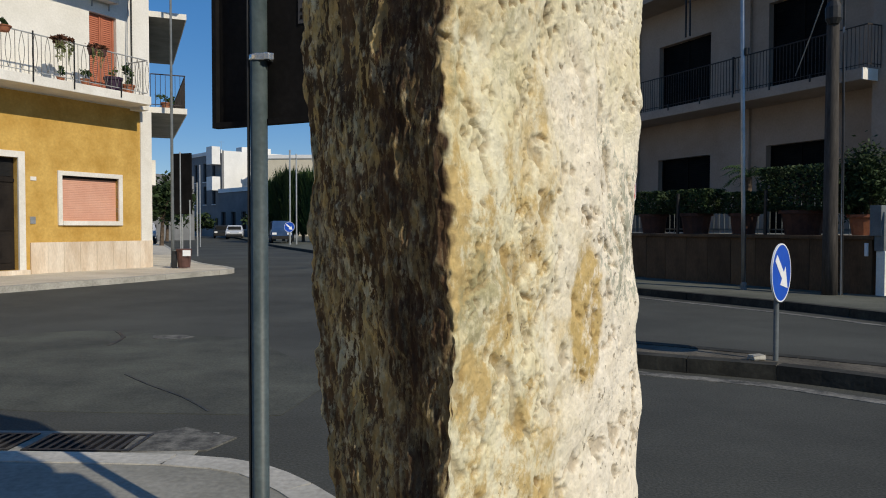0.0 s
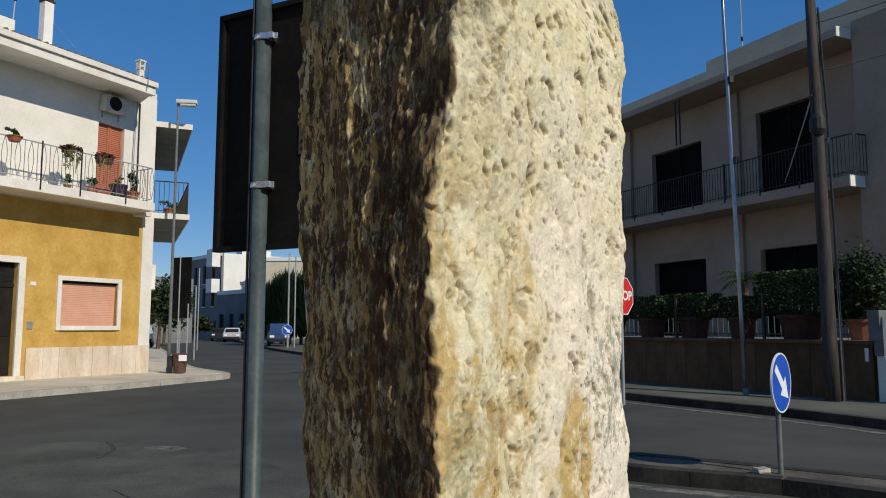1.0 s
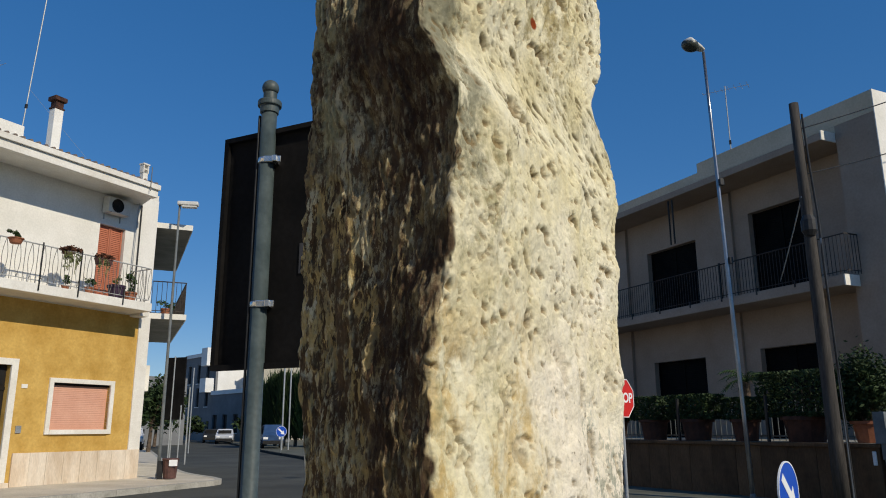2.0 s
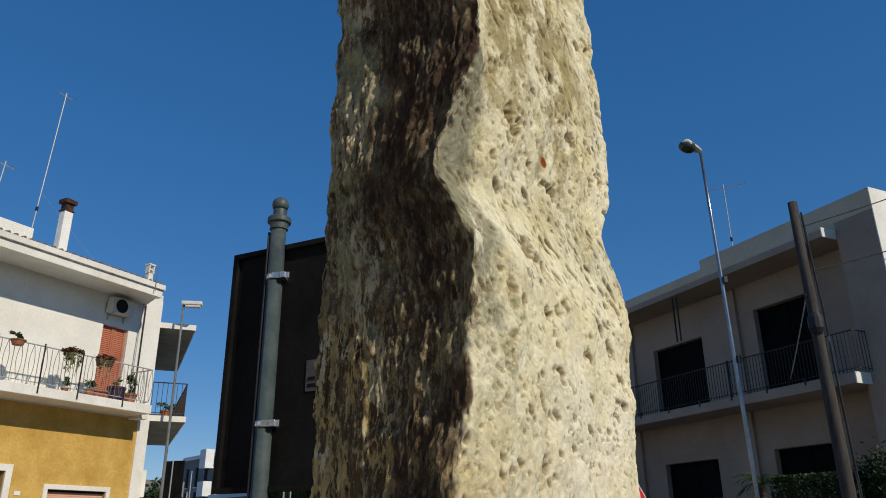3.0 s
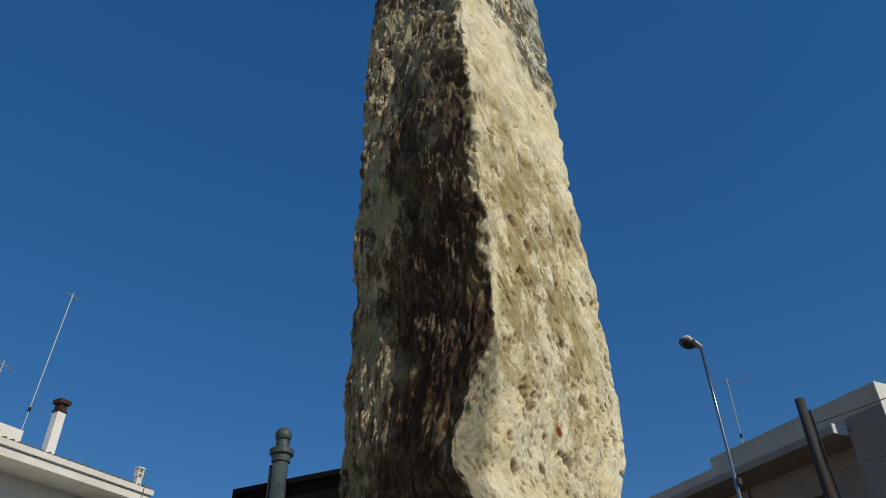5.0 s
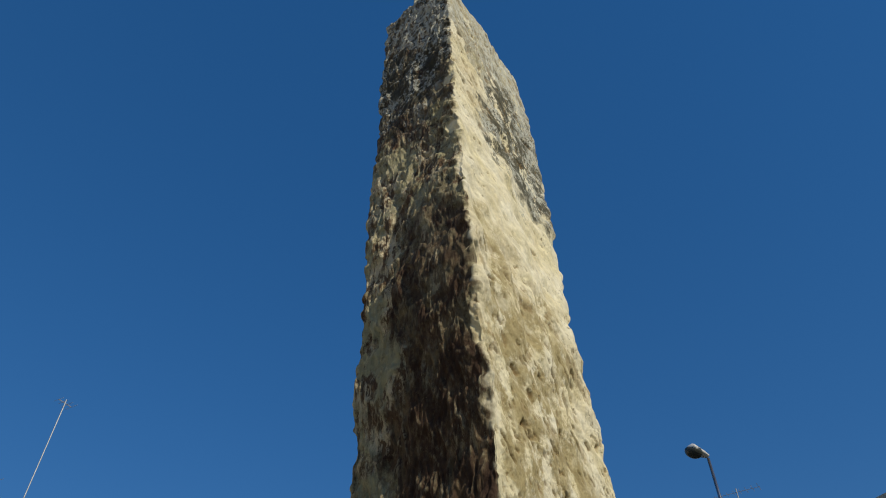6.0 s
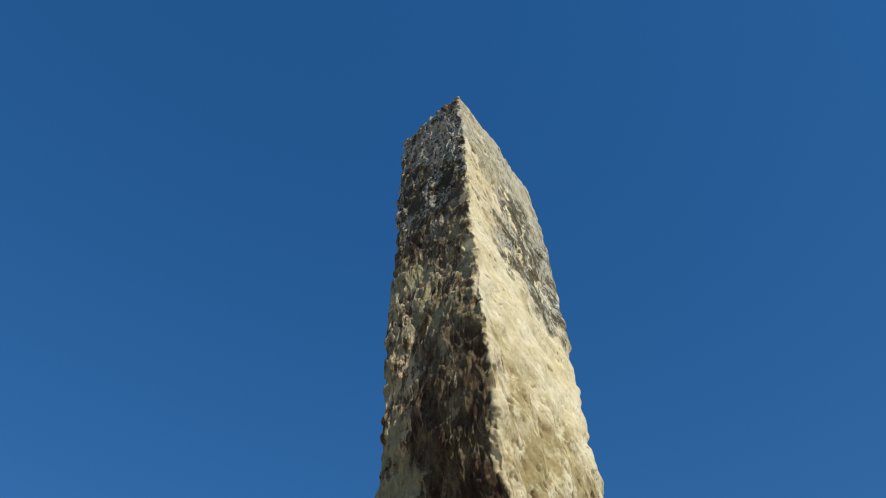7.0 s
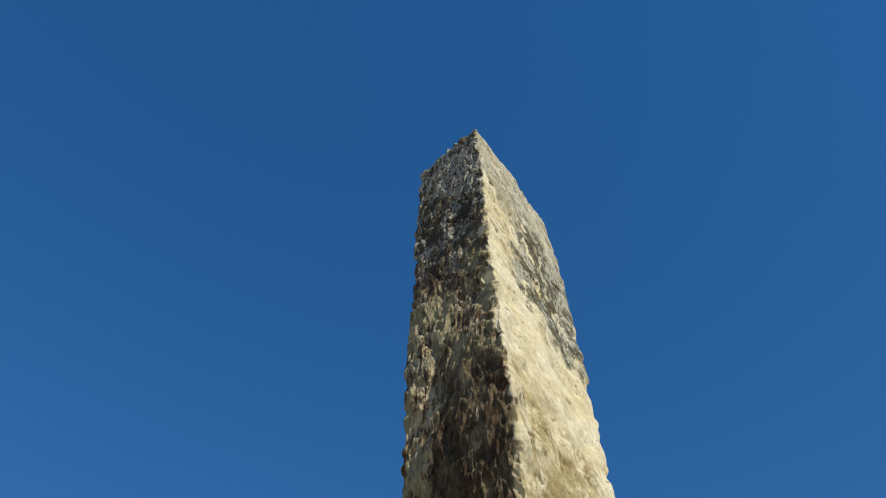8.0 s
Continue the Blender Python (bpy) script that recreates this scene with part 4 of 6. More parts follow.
def ochre_house():
    t = thing("ochre_house", HOUSE_L, "two-storey corner house, ochre ground floor, white upper floor", "house")
    LEN = 10.5
    win = (1.12, 2.86, 1.36, 2.56)
    door = (4.05, 5.45, 0.12, 2.93)
    part("ground_floor_wall", pierced(0.0, LEN, 0, 4.60, [win, door], -0.30, 0.0), M_OCHRE, t, "ochre stained render")
    along, out = Vector((-0.622, -0.783)), Vector((-0.783, 0.622))
    def side_plate(p0, p1, q0, q1, z0, z1):
        return slab(bmesh.new(), [tuple(along * p + out * q) for p, q in ((p0, q0), (p1, q0), (p1, q1), (p0, q1))], z0, z1)
    part("side_wall", side_plate(0.05, 11.0, -0.3, 0.0, 0, 8.25), M_WHITE, t, "white side wall")
    red = (1.12, 1.98, 4.93, 7.08)
    part("upper_wall", pierced(0.0, LEN, 4.6, 8.25, [red], -0.30, 0.0), M_WHITE, t, "white rendered upper wall")
    part("back_wall", boxes((0.0, LEN, -9.3, -9.002, 0, 8.25)), M_WHITE, t)
    part("end_wall", boxes((LEN - 0.3, LEN, -9.0, -0.302, 0, 8.25)), M_WHITE, t)
    part("corner_pilaster", boxes((-0.03, 0.36, -0.2, 0.035, 0.78, 4.598)), M_TRIM, t, "white corner pilaster")
    # stone plinth in upright slabs
    x = -0.035
    rnd = random.Random(4)
    while x < 9.8:
        w = rnd.uniform(0.44, 0.52)
        if not (3.88 < x + w and x < 5.62):
            part("plinth_slab", boxes((x + 0.003, min(x + w, 3.87 if x < 3.88 else 99) - 0.003, 0.003, 0.045 + rnd.uniform(0, 0.004), 0.0, 0.80), bevel=0.004), M_TRAVERTINE, t)
        x += w
    # door
    d = part("door", boxes((4.06, 5.44, -0.20, -0.14, 0.12, 2.92)), M_DARK, t, "dark wooden door")
    part("door_frame", boxes((3.88, 4.05, -0.08, 0.06, 0.0, 3.09), (5.45, 5.62, -0.08, 0.06, 0.0, 3.09), (4.0501, 5.4499, -0.08, 0.06, 2.93, 3.09), bevel=0.006), M_TRIM, d, "white stone frame")
    part("door_step", boxes((3.86, 5.64, -0.19, 0.20, 0, 0.118), bevel=0.01), M_TRAVERTINE, d)
    part("transom", boxes((4.06, 5.44, -0.139, -0.11, 2.32, 2.40)), M_DARK, d)
    for k in range(2):
        for z0, z1 in ((0.3, 1.0), (1.1, 2.2)):
            part("door_panel", boxes((4.14 + k * 0.68, 4.66 + k * 0.68, -0.139, -0.12, z0, z1), bevel=0.01), M_DARK, d)
    part("fanlight", boxes((4.12, 5.38, -0.139, -0.125, 2.46, 2.86)), M_GLASSDARK, d)
    # window with a lowered roller blind
    w = part("window", louvres(bmesh.new(), win[0], win[1], -0.11, win[2], win[3], 0.048, tilt=0.005), M_SHUTTER, t, "lowered salmon-pink roller blind")
    part("window_frame", boxes((1.0, 1.12, -0.1, 0.05, 1.24, 2.68), (2.86, 2.98, -0.1, 0.05, 1.24, 2.68), (1.1201, 2.8599, -0.1, 0.05, 2.56, 2.68), (1.1201, 2.8599, -0.1, 0.075, 1.24, 1.36), bevel=0.006), M_TRIM, w, "white stone frame")
    part("blind_box", boxes((1.121, 2.859, -0.09, -0.05, 2.50, 2.559)), M_DARK, w)
    part("blind_backing", boxes((1.121, 2.859, -0.2, -0.13, 1.361, 2.559)), M_SHUTTER, w)
    part("meter_box", boxes((3.60, 3.74, 0.0, 0.03, 1.28, 1.46), bevel=0.004), M_GALV, t)
    part("house_plate", boxes((3.56, 3.72, 0.0, 0.02, 2.38, 2.48), bevel=0.004), M_TRIM, t, "small white wall plate")
    # balcony
    b = part("balcony", boxes((0.72, LEN - 0.2, 0.001, 0.93, 4.63, 4.87), bevel=0.012), M_TRIM, t, "white balcony slab")
    part("corbel", boxes((0.40, 0.70, 0.001, 0.45, 4.55, 4.80), bevel=0.01), M_TRIM, b)
    railing(b, [(0.80, 0.03), (0.80, 0.86), (LEN - 0.3, 0.86)], 4.87, 1.0, baluster_mesh(0.98), 0.165, bow_mesh(0.9, 0.07))
    for x in (1.72, 3.11, 4.2, 5.4, 6.7):
        part("post", boxes((x - 0.016, x + 0.016, 0.935, 0.955, 4.70, 5.1 if x < 2 else 5.92)), M_BLACK, b)
    # upper door with closed shutters
    s = part("shutter_door", boxes((1.121, 1.979, -0.2, -0.12, 4.94, 7.07)), M_REDDOOR, t, "closed brick-red shutter door")
    for k in range(2):
        x0 = 1.14 + k * 0.42
        part("leaf", louvres(bmesh.new(), x0 + 0.05, x0 + 0.36, -0.118, 5.0, 7.0, 0.055, tilt=0.016), M_REDDOOR, s)
        part("leaf_frame", boxes((x0, x0 + 0.05, -0.119, -0.09, 4.95, 7.06), (x0 + 0.36, x0 + 0.41, -0.119, -0.09, 4.95, 7.06)), M_REDDOOR, s)
    # eaves: soffit plate and fascia, tiles just showing over it
    roof = part("roof", boxes((0.02, LEN + 0.2, -9.5, 0.001, 8.252, 8.42)), M_TRIM, t, "flat white roof with deep eaves")
    part("eaves_plate", slab(bmesh.new(), [(0.66, 0.002), (1.10, 1.158), (LEN + 0.2, 1.158), (LEN + 0.2, 0.002)], 8.122, 8.25), M_TRIM, roof)
    part("fascia", boxes((1.07, LEN + 0.2, 0.99, 1.19, 7.90, 8.12), (1.04, LEN + 0.2, 1.16, 1.26, 8.1215, 8.27), bevel=0.01), M_TRIM, roof, "white moulded fascia")
    part("soffit", slab(bmesh.new(), [(0.64, 0.002), (1.06, 0.988), (LEN, 0.988), (LEN, 0.002)], 7.96, 8.12), M_TRIM, roof)
    tile = finish(lathe(bmesh.new(), [(0.0, 0), (0.05, 0.001), (0.06, 0.4), (0.0, 0.401)], 8), "roof_tile", M_TILE)
    for k in range(46):
        o = part("roof_tile", tile, None, roof)
        o.matrix_basis = pose(1.15 + k * 0.203, 1.20, 8.30, 82 + (k * 7 % 5), 0, (k * 13 % 7) - 3)
    # side balconies round the corner; slab grey carries the shade of the underside
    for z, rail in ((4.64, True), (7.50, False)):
        sb = part("side_balcony", side_plate(0.35, 7.2, 0.002, 1.05, z, z + 0.168), M_CONCRETE, t, "balcony slab round the corner, underside shade put into its grey")
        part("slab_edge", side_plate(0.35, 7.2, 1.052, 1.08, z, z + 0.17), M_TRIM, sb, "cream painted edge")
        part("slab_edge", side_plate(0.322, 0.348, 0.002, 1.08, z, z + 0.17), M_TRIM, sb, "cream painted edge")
        if rail:
            railing(sb, [tuple(along * p + out * q) for p, q in ((0.4, 0.04), (0.4, 1.02), (7.1, 1.02))], z + 0.17, 1.0, baluster_mesh(0.98, material=M_RAIL), 0.14, material=M_RAIL)
            part("privacy_panel", side_plate(6.9, 6.93, 0.05, 1.0, z + 0.17, z + 1.12), M_RAIL, sb, "dark end panel")
    part("wall_box", side_plate(2.0, 2.8, 0.002, 0.22, 2.55, 3.35), M_TRIM, t, "white box on the side wall")
    part("downpipe", tube(bmesh.new(), [(0.65, 0.04, 7.95), (0.645, 0.04, 6.0), (0.64, 0.04, 4.9)], 0.022, 8), M_BLACK, t, "thin dark downpipe")
    part("wall_pipe", tube(bmesh.new(), [(0.86, 0.10, 4.872), (0.84, 0.10, 6.4), (0.80, 0.10, 7.955)], 0.014, 6), M_IRON, t, "thin pale pipe")
    part("vent_stay", tube(bmesh.new(), [(1.42, 1.275, 8.0), (1.42, 1.275, 8.72)], 0.012, 6), M_RAILGREY, t)
    # chimney stacks
    c = part("chimney", boxes((3.42, 3.68, -0.34, -0.10, 8.42, 9.98), bevel=0.01), M_WHITE, t, "tall white chimney")
    part("chimney_cap", boxes((3.40, 3.70, -0.36, -0.08, 9.982, 10.03), (3.43, 3.67, -0.33, -0.11, 10.03, 10.22), (3.37, 3.73, -0.39, -0.05, 10.22, 10.34), bevel=0.008), M_RUST, c, "sooty rusted cap")
    v = part("vent", boxes((1.47, 1.63, 1.03, 1.17, 8.2705, 8.52), bevel=0.006), M_TRIM, t)
    part("vent_cap", boxes((1.455, 1.49, 1.02, 1.18, 8.522, 8.76), (1.61, 1.645, 1.02, 1.18, 8.522, 8.76), (1.44, 1.66, 1.0, 1.2, 8.76, 8.80), (1.491, 1.609, 1.04, 1.16, 8.62, 8.66)), M_TRIM, v)
    part("parapet_block", boxes((4.45, 7.2, -0.6, -0.1, 8.42, 9.14), bevel=0.01), M_WHITE, t)
    return t


ochre_house()


def air_conditioner(m):
    t = thing("air_conditioner", m, "cream air conditioner unit on the wall over a shutter door", "air conditioner")
    part("casing", boxes((-0.30, 0.44, 0.04, 0.32, 0.06, 0.50), bevel=0.015), M_AC, t)
    # grille near-black: shade under the eaves put into its colour
    part("fan_grille", lathe(bmesh.new(), [(0.20, 0), (0.20, 0.012), (0.17, 0.014), (0.16, 0.006), (0.04, 0.006), (0.03, 0.014)], 20), M_DARK, t).matrix_basis = pose(0.14, 0.321, 0.28, -90)
    for x in (-0.2, 0.34):
        part("bracket", boxes((x - 0.015, x + 0.015, 0.0, 0.32, 0.05, 0.079), (x - 0.015, x + 0.015, 0.0, 0.03, -0.12, 0.049)), M_IRON, t)


air_conditioner(HOUSE_L @ pose(1.56, 0, 7.34))
for x, y, z, label, kw in (
    (4.92, 0.95, 5.74, "low terracotta trough with a dark bushy plant on the balcony rail", dict(pot_r=0.17, pot_h=0.13, size=(0.26, 0.16, 0.13), count=320, leaves=M_LEAF_DARK, seed=3)),
    (3.5, 0.95, 5.66, "dark bushy plant with pale trailing strands on the balcony rail", dict(pot_r=0.12, pot_h=0.14, size=(0.27, 0.17, 0.13), leaf=0.06, count=420, leaves=M_LEAF_BROWN, pot=M_BROWNPOT, seed=5, strands=11)),
    (2.6, 0.95, 5.66, "terracotta pot with drooping stems on the balcony rail", dict(pot_r=0.12, pot_h=0.16, size=(0.2, 0.14, 0.1), leaves=M_LEAF_BROWN, pot=M_BROWNPOT, seed=6, strands=6)),
    (2.3, 0.95, 5.68, "terracotta pot with reddish plant on the balcony rail", dict(pot_r=0.11, pot_h=0.16, size=(0.2, 0.13, 0.1), leaves=M_LEAF_BROWN, pot=M_BROWNPOT, seed=7)),
    (2.55, 0.62, 4.87, "small potted green plant on the balcony floor", dict(pot_r=0.13, pot_h=0.2, size=(0.22, 0.2, 0.2), seed=8)),
    (1.72, 0.62, 4.87, "dark purple plant tub on the balcony floor", dict(pot_r=0.24, pot_h=0.38, size=(0.14, 0.14, 0.2), count=60, pot=M_PURPLE, seed=9)),
    (1.25, 0.6, 4.87, "terracotta pot with upright leaves on the balcony floor", dict(pot_r=0.2, pot_h=0.26, size=(0.16, 0.16, 0.36), count=120, leaf=0.09, seed=10)),
    (3.25, 0.6, 4.87, "small potted plant on the balcony floor", dict(pot_r=0.1, pot_h=0.14, size=(0.16, 0.16, 0.16), count=90, seed=12)),
    (-0.9, -0.35, 4.81, "potted plant on the side balcony", dict(pot_r=0.15, pot_h=0.22, size=(0.28, 0.3, 0.2), count=160, seed=13)),
    (-1.5, -1.1, 4.81, "leafy potted plant on the side balcony", dict(pot_r=0.15, pot_h=0.22, size=(0.28, 0.3, 0.24), count=160, seed=14)),
):
    potted_plant(HOUSE_L @ pose(x, y, z), label, **kw)


def antenna(m, h, label, rods=7, arm=1.0, boom_r=0.012):
    t = thing("antenna", m, label, "antenna", "roof antennas")
    part("mast", tube(bmesh.new(), [(0, 0, 0), (0, 0, h)], 0.017, 6), M_MAST, t, "pale aluminium mast")
    part("mast_clamp", boxes((-0.03, 0.03, -0.03, 0.03, h * 0.3, h * 0.3 + 0.12)), M_BLACK, t)
    b = part("boom", tube(bmesh.new(), [(-arm * 0.5, 0, h - 0.12), (arm * 0.5, 0, h - 0.12)], boom_r, 6), M_GALV, t)
    for k in range(rods):
        x = -arm * 0.48 + arm * 0.96 * k / (rods - 1)
        r = 0.26 - 0.02 * k
        part("rod", tube(bmesh.new(), [(x, -r, h - 0.12), (x, r, h - 0.12)], 0.006, 5), M_GALV, b)
    return t


antenna(HOUSE_L @ pose(3.92, -1.2, 8.42, 0, -3, 0), 5.75, "thin television antenna mast on the house roof", rods=4, arm=0.5)
for dx, dy in ((-2.6, 0.5),):
    g = thing("guy_wire", HOUSE_L @ pose(3.82, -1.2, 10.75), "thin guy wire of the roof antenna", "wire", "guy wires")
    part("strand", tube(bmesh.new(), [(0, 0, 0), (dx, dy, -2.3)], 0.004, 4), M_GALV, g)
antenna(HOUSE_L @ pose(4.95, -1.6, 8.42, 0, -4, 0), 3.0, "small television antenna on the house roof", rods=5, arm=0.6)


# ---- lamps, bins and signs along the streets ----
def street_lamp(m, h, label, arm, lean=0.0, r=0.075, fat=1.0, rise=0.1):
    """A tapering post with a flat head on a short arm."""
    t = thing("street_lamp", m, label, "street lamp", "street lamps")
    part("post", tube(bmesh.new(), [(lean * k / 6, 0, h * k / 6) for k in range(7)], r, 12, [r * (1 - 0.3 * k / 6) for k in range(7)]), M_LAMPPOST, t, smooth=True)
    part("collar", lathe(bmesh.new(), [(r * 1.3, 0), (r * 1.3, 0.12), (r * 1.02, 0.15)], 12), M_POST, t)
    s = 1 if arm > 0 else -1
    a = abs(arm)
    hd = bmesh.new()
    prof = [(0.0, 0.045, 0.03), (0.12, 0.075, 0.06), (0.4, 0.13, 0.085), (a * 0.85, 0.12, 0.07), (a, 0.05, 0.02)]
    rings = []
    for x, wy, hz in prof:
        rings.append([hd.verts.new((lean + s * x, fat * wy * math.cos(q), h + 0.04 + rise * x + fat * hz * math.sin(q) * (1.0 if math.sin(q) > 0 else 0.5))) for q in (2 * math.pi * k / 12 for k in range(12))])
    for r0, r1 in zip(rings, rings[1:]):
        for k in range(12):
            hd.faces.new((r0[k], r0[(k + 1) % 12], r1[(k + 1) % 12], r1[k]))
    hd.faces.new(rings[0])
    hd.faces.new(rings[-1][::-1])
    head = part("lamp_head", hd, M_AC, t, "pale lamp head", smooth=True)
    bowl = bmesh.new()
    bmesh.ops.create_uvsphere(bowl, u_segments=14, v_segments=8, radius=1.0)
    bmesh.ops.transform(bowl, matrix=Matrix.Translation((lean + s * a * 0.66, 0, h + 0.02 + rise * a * 0.66)) @ Matrix.Rotation(-s * math.atan(rise), 4, "Y") @ Matrix.Diagonal((a * 0.40, fat * 0.118, fat * 0.085, 1)), verts=bowl.verts[:])
    part("lamp_bowl", bowl, M_LENS, head, "dark lamp bowl", smooth=True)
    return t


def box_lamp(m, h, label):
    """A slim post with a flat box-shaped head set across its top."""
    t = thing("street_lamp", m, label, "street lamp", "street lamps")
    part("post", tube(bmesh.new(), [(0, 0, h * k / 6) for k in range(7)], 0.05, 12, [0.052 - 0.02 * k / 6 for k in range(7)]), M_POST, t, smooth=True)
    part("collar", lathe(bmesh.new(), [(0.07, 0), (0.07, 0.12), (0.055, 0.15)], 12), M_POST, t)
    head = part("lamp_head", boxes((-0.06, 0.56, -0.13, 0.13, h - 0.02, h + 0.10), bevel=0.03), M_AC, t, "pale flat lamp head")
    part("lamp_bowl", boxes((0.06, 0.52, -0.10, 0.10, h - 0.09, h - 0.021), bevel=0.03), M_AC, head, "milky lamp bowl")
    return t


box_lamp(pose(-8.28, 22.26, 0.13, 0, 0, 10), 8.17, "tall slim grey street lamp at the house corner")
lamp_r = street_lamp(pose(5.77, 14.69, 0.13, 0, 0, 20), 9.22, "tall galvanised street lamp leaning over the kerb", -0.5, lean=-0.2, r=0.045, fat=1.45, rise=0.22)
for z in (4.55, 6.2):
    part("cable_clip", boxes((-0.02 * z - 0.03 * (z > 5), -0.02 * z + 0.07, -0.1, -0.03, z, z + 0.14), bevel=0.01), M_BLACK, lamp_r)


def litter_bin(m):
    t = thing("litter_bin", m, "small brown litter bin with a white label on the corner", "litter bin")
    part("bin_body", lathe(bmesh.new(), [(0.17, 0.02), (0.21, 0.5), (0.23, 0.52), (0.23, 0.56), (0.19, 0.57)], 14), M_BROWNPOT, t)
    part("label_plate", boxes((-0.02, 0.2, -0.235, -0.215, 0.36, 0.53)), M_SIGNWHITE, t, "white label plate")
    part("bracket", boxes((-0.34, -0.19, -0.03, 0.03, 0.0, 0.5)), M_BLACK, t)


litter_bin(pose(-7.75, 21.72, 0.13, 0, 0, 15))


def billboard(m):
    t = thing("billboard", m, "tall dark street billboard seen from behind on two posts", "billboard")
    part("panel", boxes((-0.40, 0.48, -0.03, 0.03, 1.72, 4.2), bevel=0.01), M_PANEL, t)
    for x in (-0.05, 0.70):
        part("post", tube(bmesh.new(), [(x, 0.06, 0), (x, 0.06, 4.1 if x < 0 else 3.0)], 0.03, 8), M_GALV, t)


billboard(pose(-10.98, 30.6, 0.13, 0, 0, -20))


def post(m, h, label, r=0.03):
    t = thing("thin_post", m, label, "post", "thin posts")
    part("shaft", tube(bmesh.new(), [(0, 0, 0), (0, 0, h)], r, 8), M_GALV, t)
    part("cap", lathe(bmesh.new(), [(r * 1.2, h - 0.04), (r * 1.2, h + 0.01), (r * 0.3, h + 0.03)], 8), M_GALV, t)


post(pose(-14.74, 44, 0.13), 4.8, "thin pale post on the far pavement", 0.035)
post(pose(-10.71, 50, 0.13), 6.3, "tall pale post in front of the far trees", 0.055)
post(pose(-10.4, 50.6, 0.13), 6.1, "tall pale post in front of the far trees", 0.05)
post(pose(-10.22, 28.3, 0.13), 4.0, "thin pale post before the billboard", 0.025)
post(pose(-9.95, 28.55, 0.13), 2.2, "short thin pale post before the billboard", 0.025)


def arrow(bm, y):
    """The white arrow of a keep-this-side sign, pointing down at a slant."""
    pts = [(-0.045, 0.24), (0.045, 0.24), (0.045, -0.05), (0.125, -0.05), (0, -0.26), (-0.125, -0.05), (-0.045, -0.05)]
    c, s = math.cos(radians(48)) * 0.86, math.sin(radians(48)) * 0.86
    lo = [bm.verts.new((x * c - z * s, y, x * s + z * c)) for x, z in pts]
    hi = [bm.verts.new((v.co.x, y - 0.003, v.co.z)) for v in lo]
    bm.faces.new(lo)
    bm.faces.new(hi[::-1])
    for k in range(7):
        bm.faces.new((lo[k], lo[(k + 1) % 7], hi[(k + 1) % 7], hi[k]))
    return bm


def disc(bm, r, y0, y1, sides=36, inner=0.0):
    f = [bm.verts.new((r * math.cos(a), y0, r * math.sin(a))) for a in (2 * math.pi * k / sides for k in range(sides))]
    b = [bm.verts.new((v.co.x, y1, v.co.z)) for v in f]
    if inner:
        f2 = [bm.verts.new((v.co.x * inner / r, y0, v.co.z * inner / r)) for v in f]
        b2 = [bm.verts.new((v.co.x * inner / r, y1, v.co.z * inner / r)) for v in f]
    for k in range(sides):
        j = (k + 1) % sides
        bm.faces.new((f[k], f[j], b[j], b[k]))
        if inner:
            bm.faces.new((f2[k], f2[j], b2[j], b2[k]))
            bm.faces.new((f[k], f[j], f2[j], f2[k]))
            bm.faces.new((b[k], b[j], b2[j], b2[k]))
    if not inner:
        bm.faces.new(f)
        bm.faces.new(b[::-1])
    return bm


def keep_side_sign(m, label, low=0.66):
    t = thing("traffic_sign", m, label, "traffic sign", "blue arrow signs")
    part("post", tube(bmesh.new(), [(0, 0.035, 0), (0, 0.035, low + 0.5)], 0.024, 12), M_POST, t)
    face = part("sign_face", disc(bmesh.new(), 0.255, -0.006, 0.006), M_BLUE, t, "round blue face")
    face.matrix_basis = pose(0, 0, low + 0.3)
    rim = part("sign_rim", disc(bmesh.new(), 0.268, -0.008, 0.008, inner=0.2555), M_SIGNWHITE, t, "white rim")
    rim.matrix_basis = pose(0, 0, low + 0.3)
    part("white_arrow", arrow(bmesh.new(), -0.0065), M_SIGNWHITE, t).matrix_basis = pose(0, 0, low + 0.3)
    return t


# the face looks along -y of the sign
keep_side_sign(pose(3.03, 6.84, 0.13, 0, 0, 49.0), "round blue direction sign with slanting white arrow on the island", 0.51)
keep_side_sign(pose(-9.6, 44.6, 0.13, 0, 0, 20) @ Matrix.Scale(1.15, 4), "small round blue arrow sign far down the street", 0.73)


def stone_block(m, s, seed, label):
    bm = boxes((-s, s, -s * 0.6, s * 0.6, 0, s * 0.7), bevel=s * 0.2)
    rnd = random.Random(seed)
    for v in bm.verts:
        v.co += Vector((rnd.uniform(-1, 1), rnd.uniform(-1, 1), rnd.uniform(-1, 0.5))) * s * 0.08
        v.co.z = max(0, v.co.z)
    ob = new("loose_stone", finish(bm, "loose_stone", M_KERB))
    ob.matrix_world = m
    tagged(ob, label, "stone", "loose stones")


stone_block(pose(2.84, 6.88, 0.136, 0, 0, 20), 0.07, 1, "small pale loose stone on the island kerb")


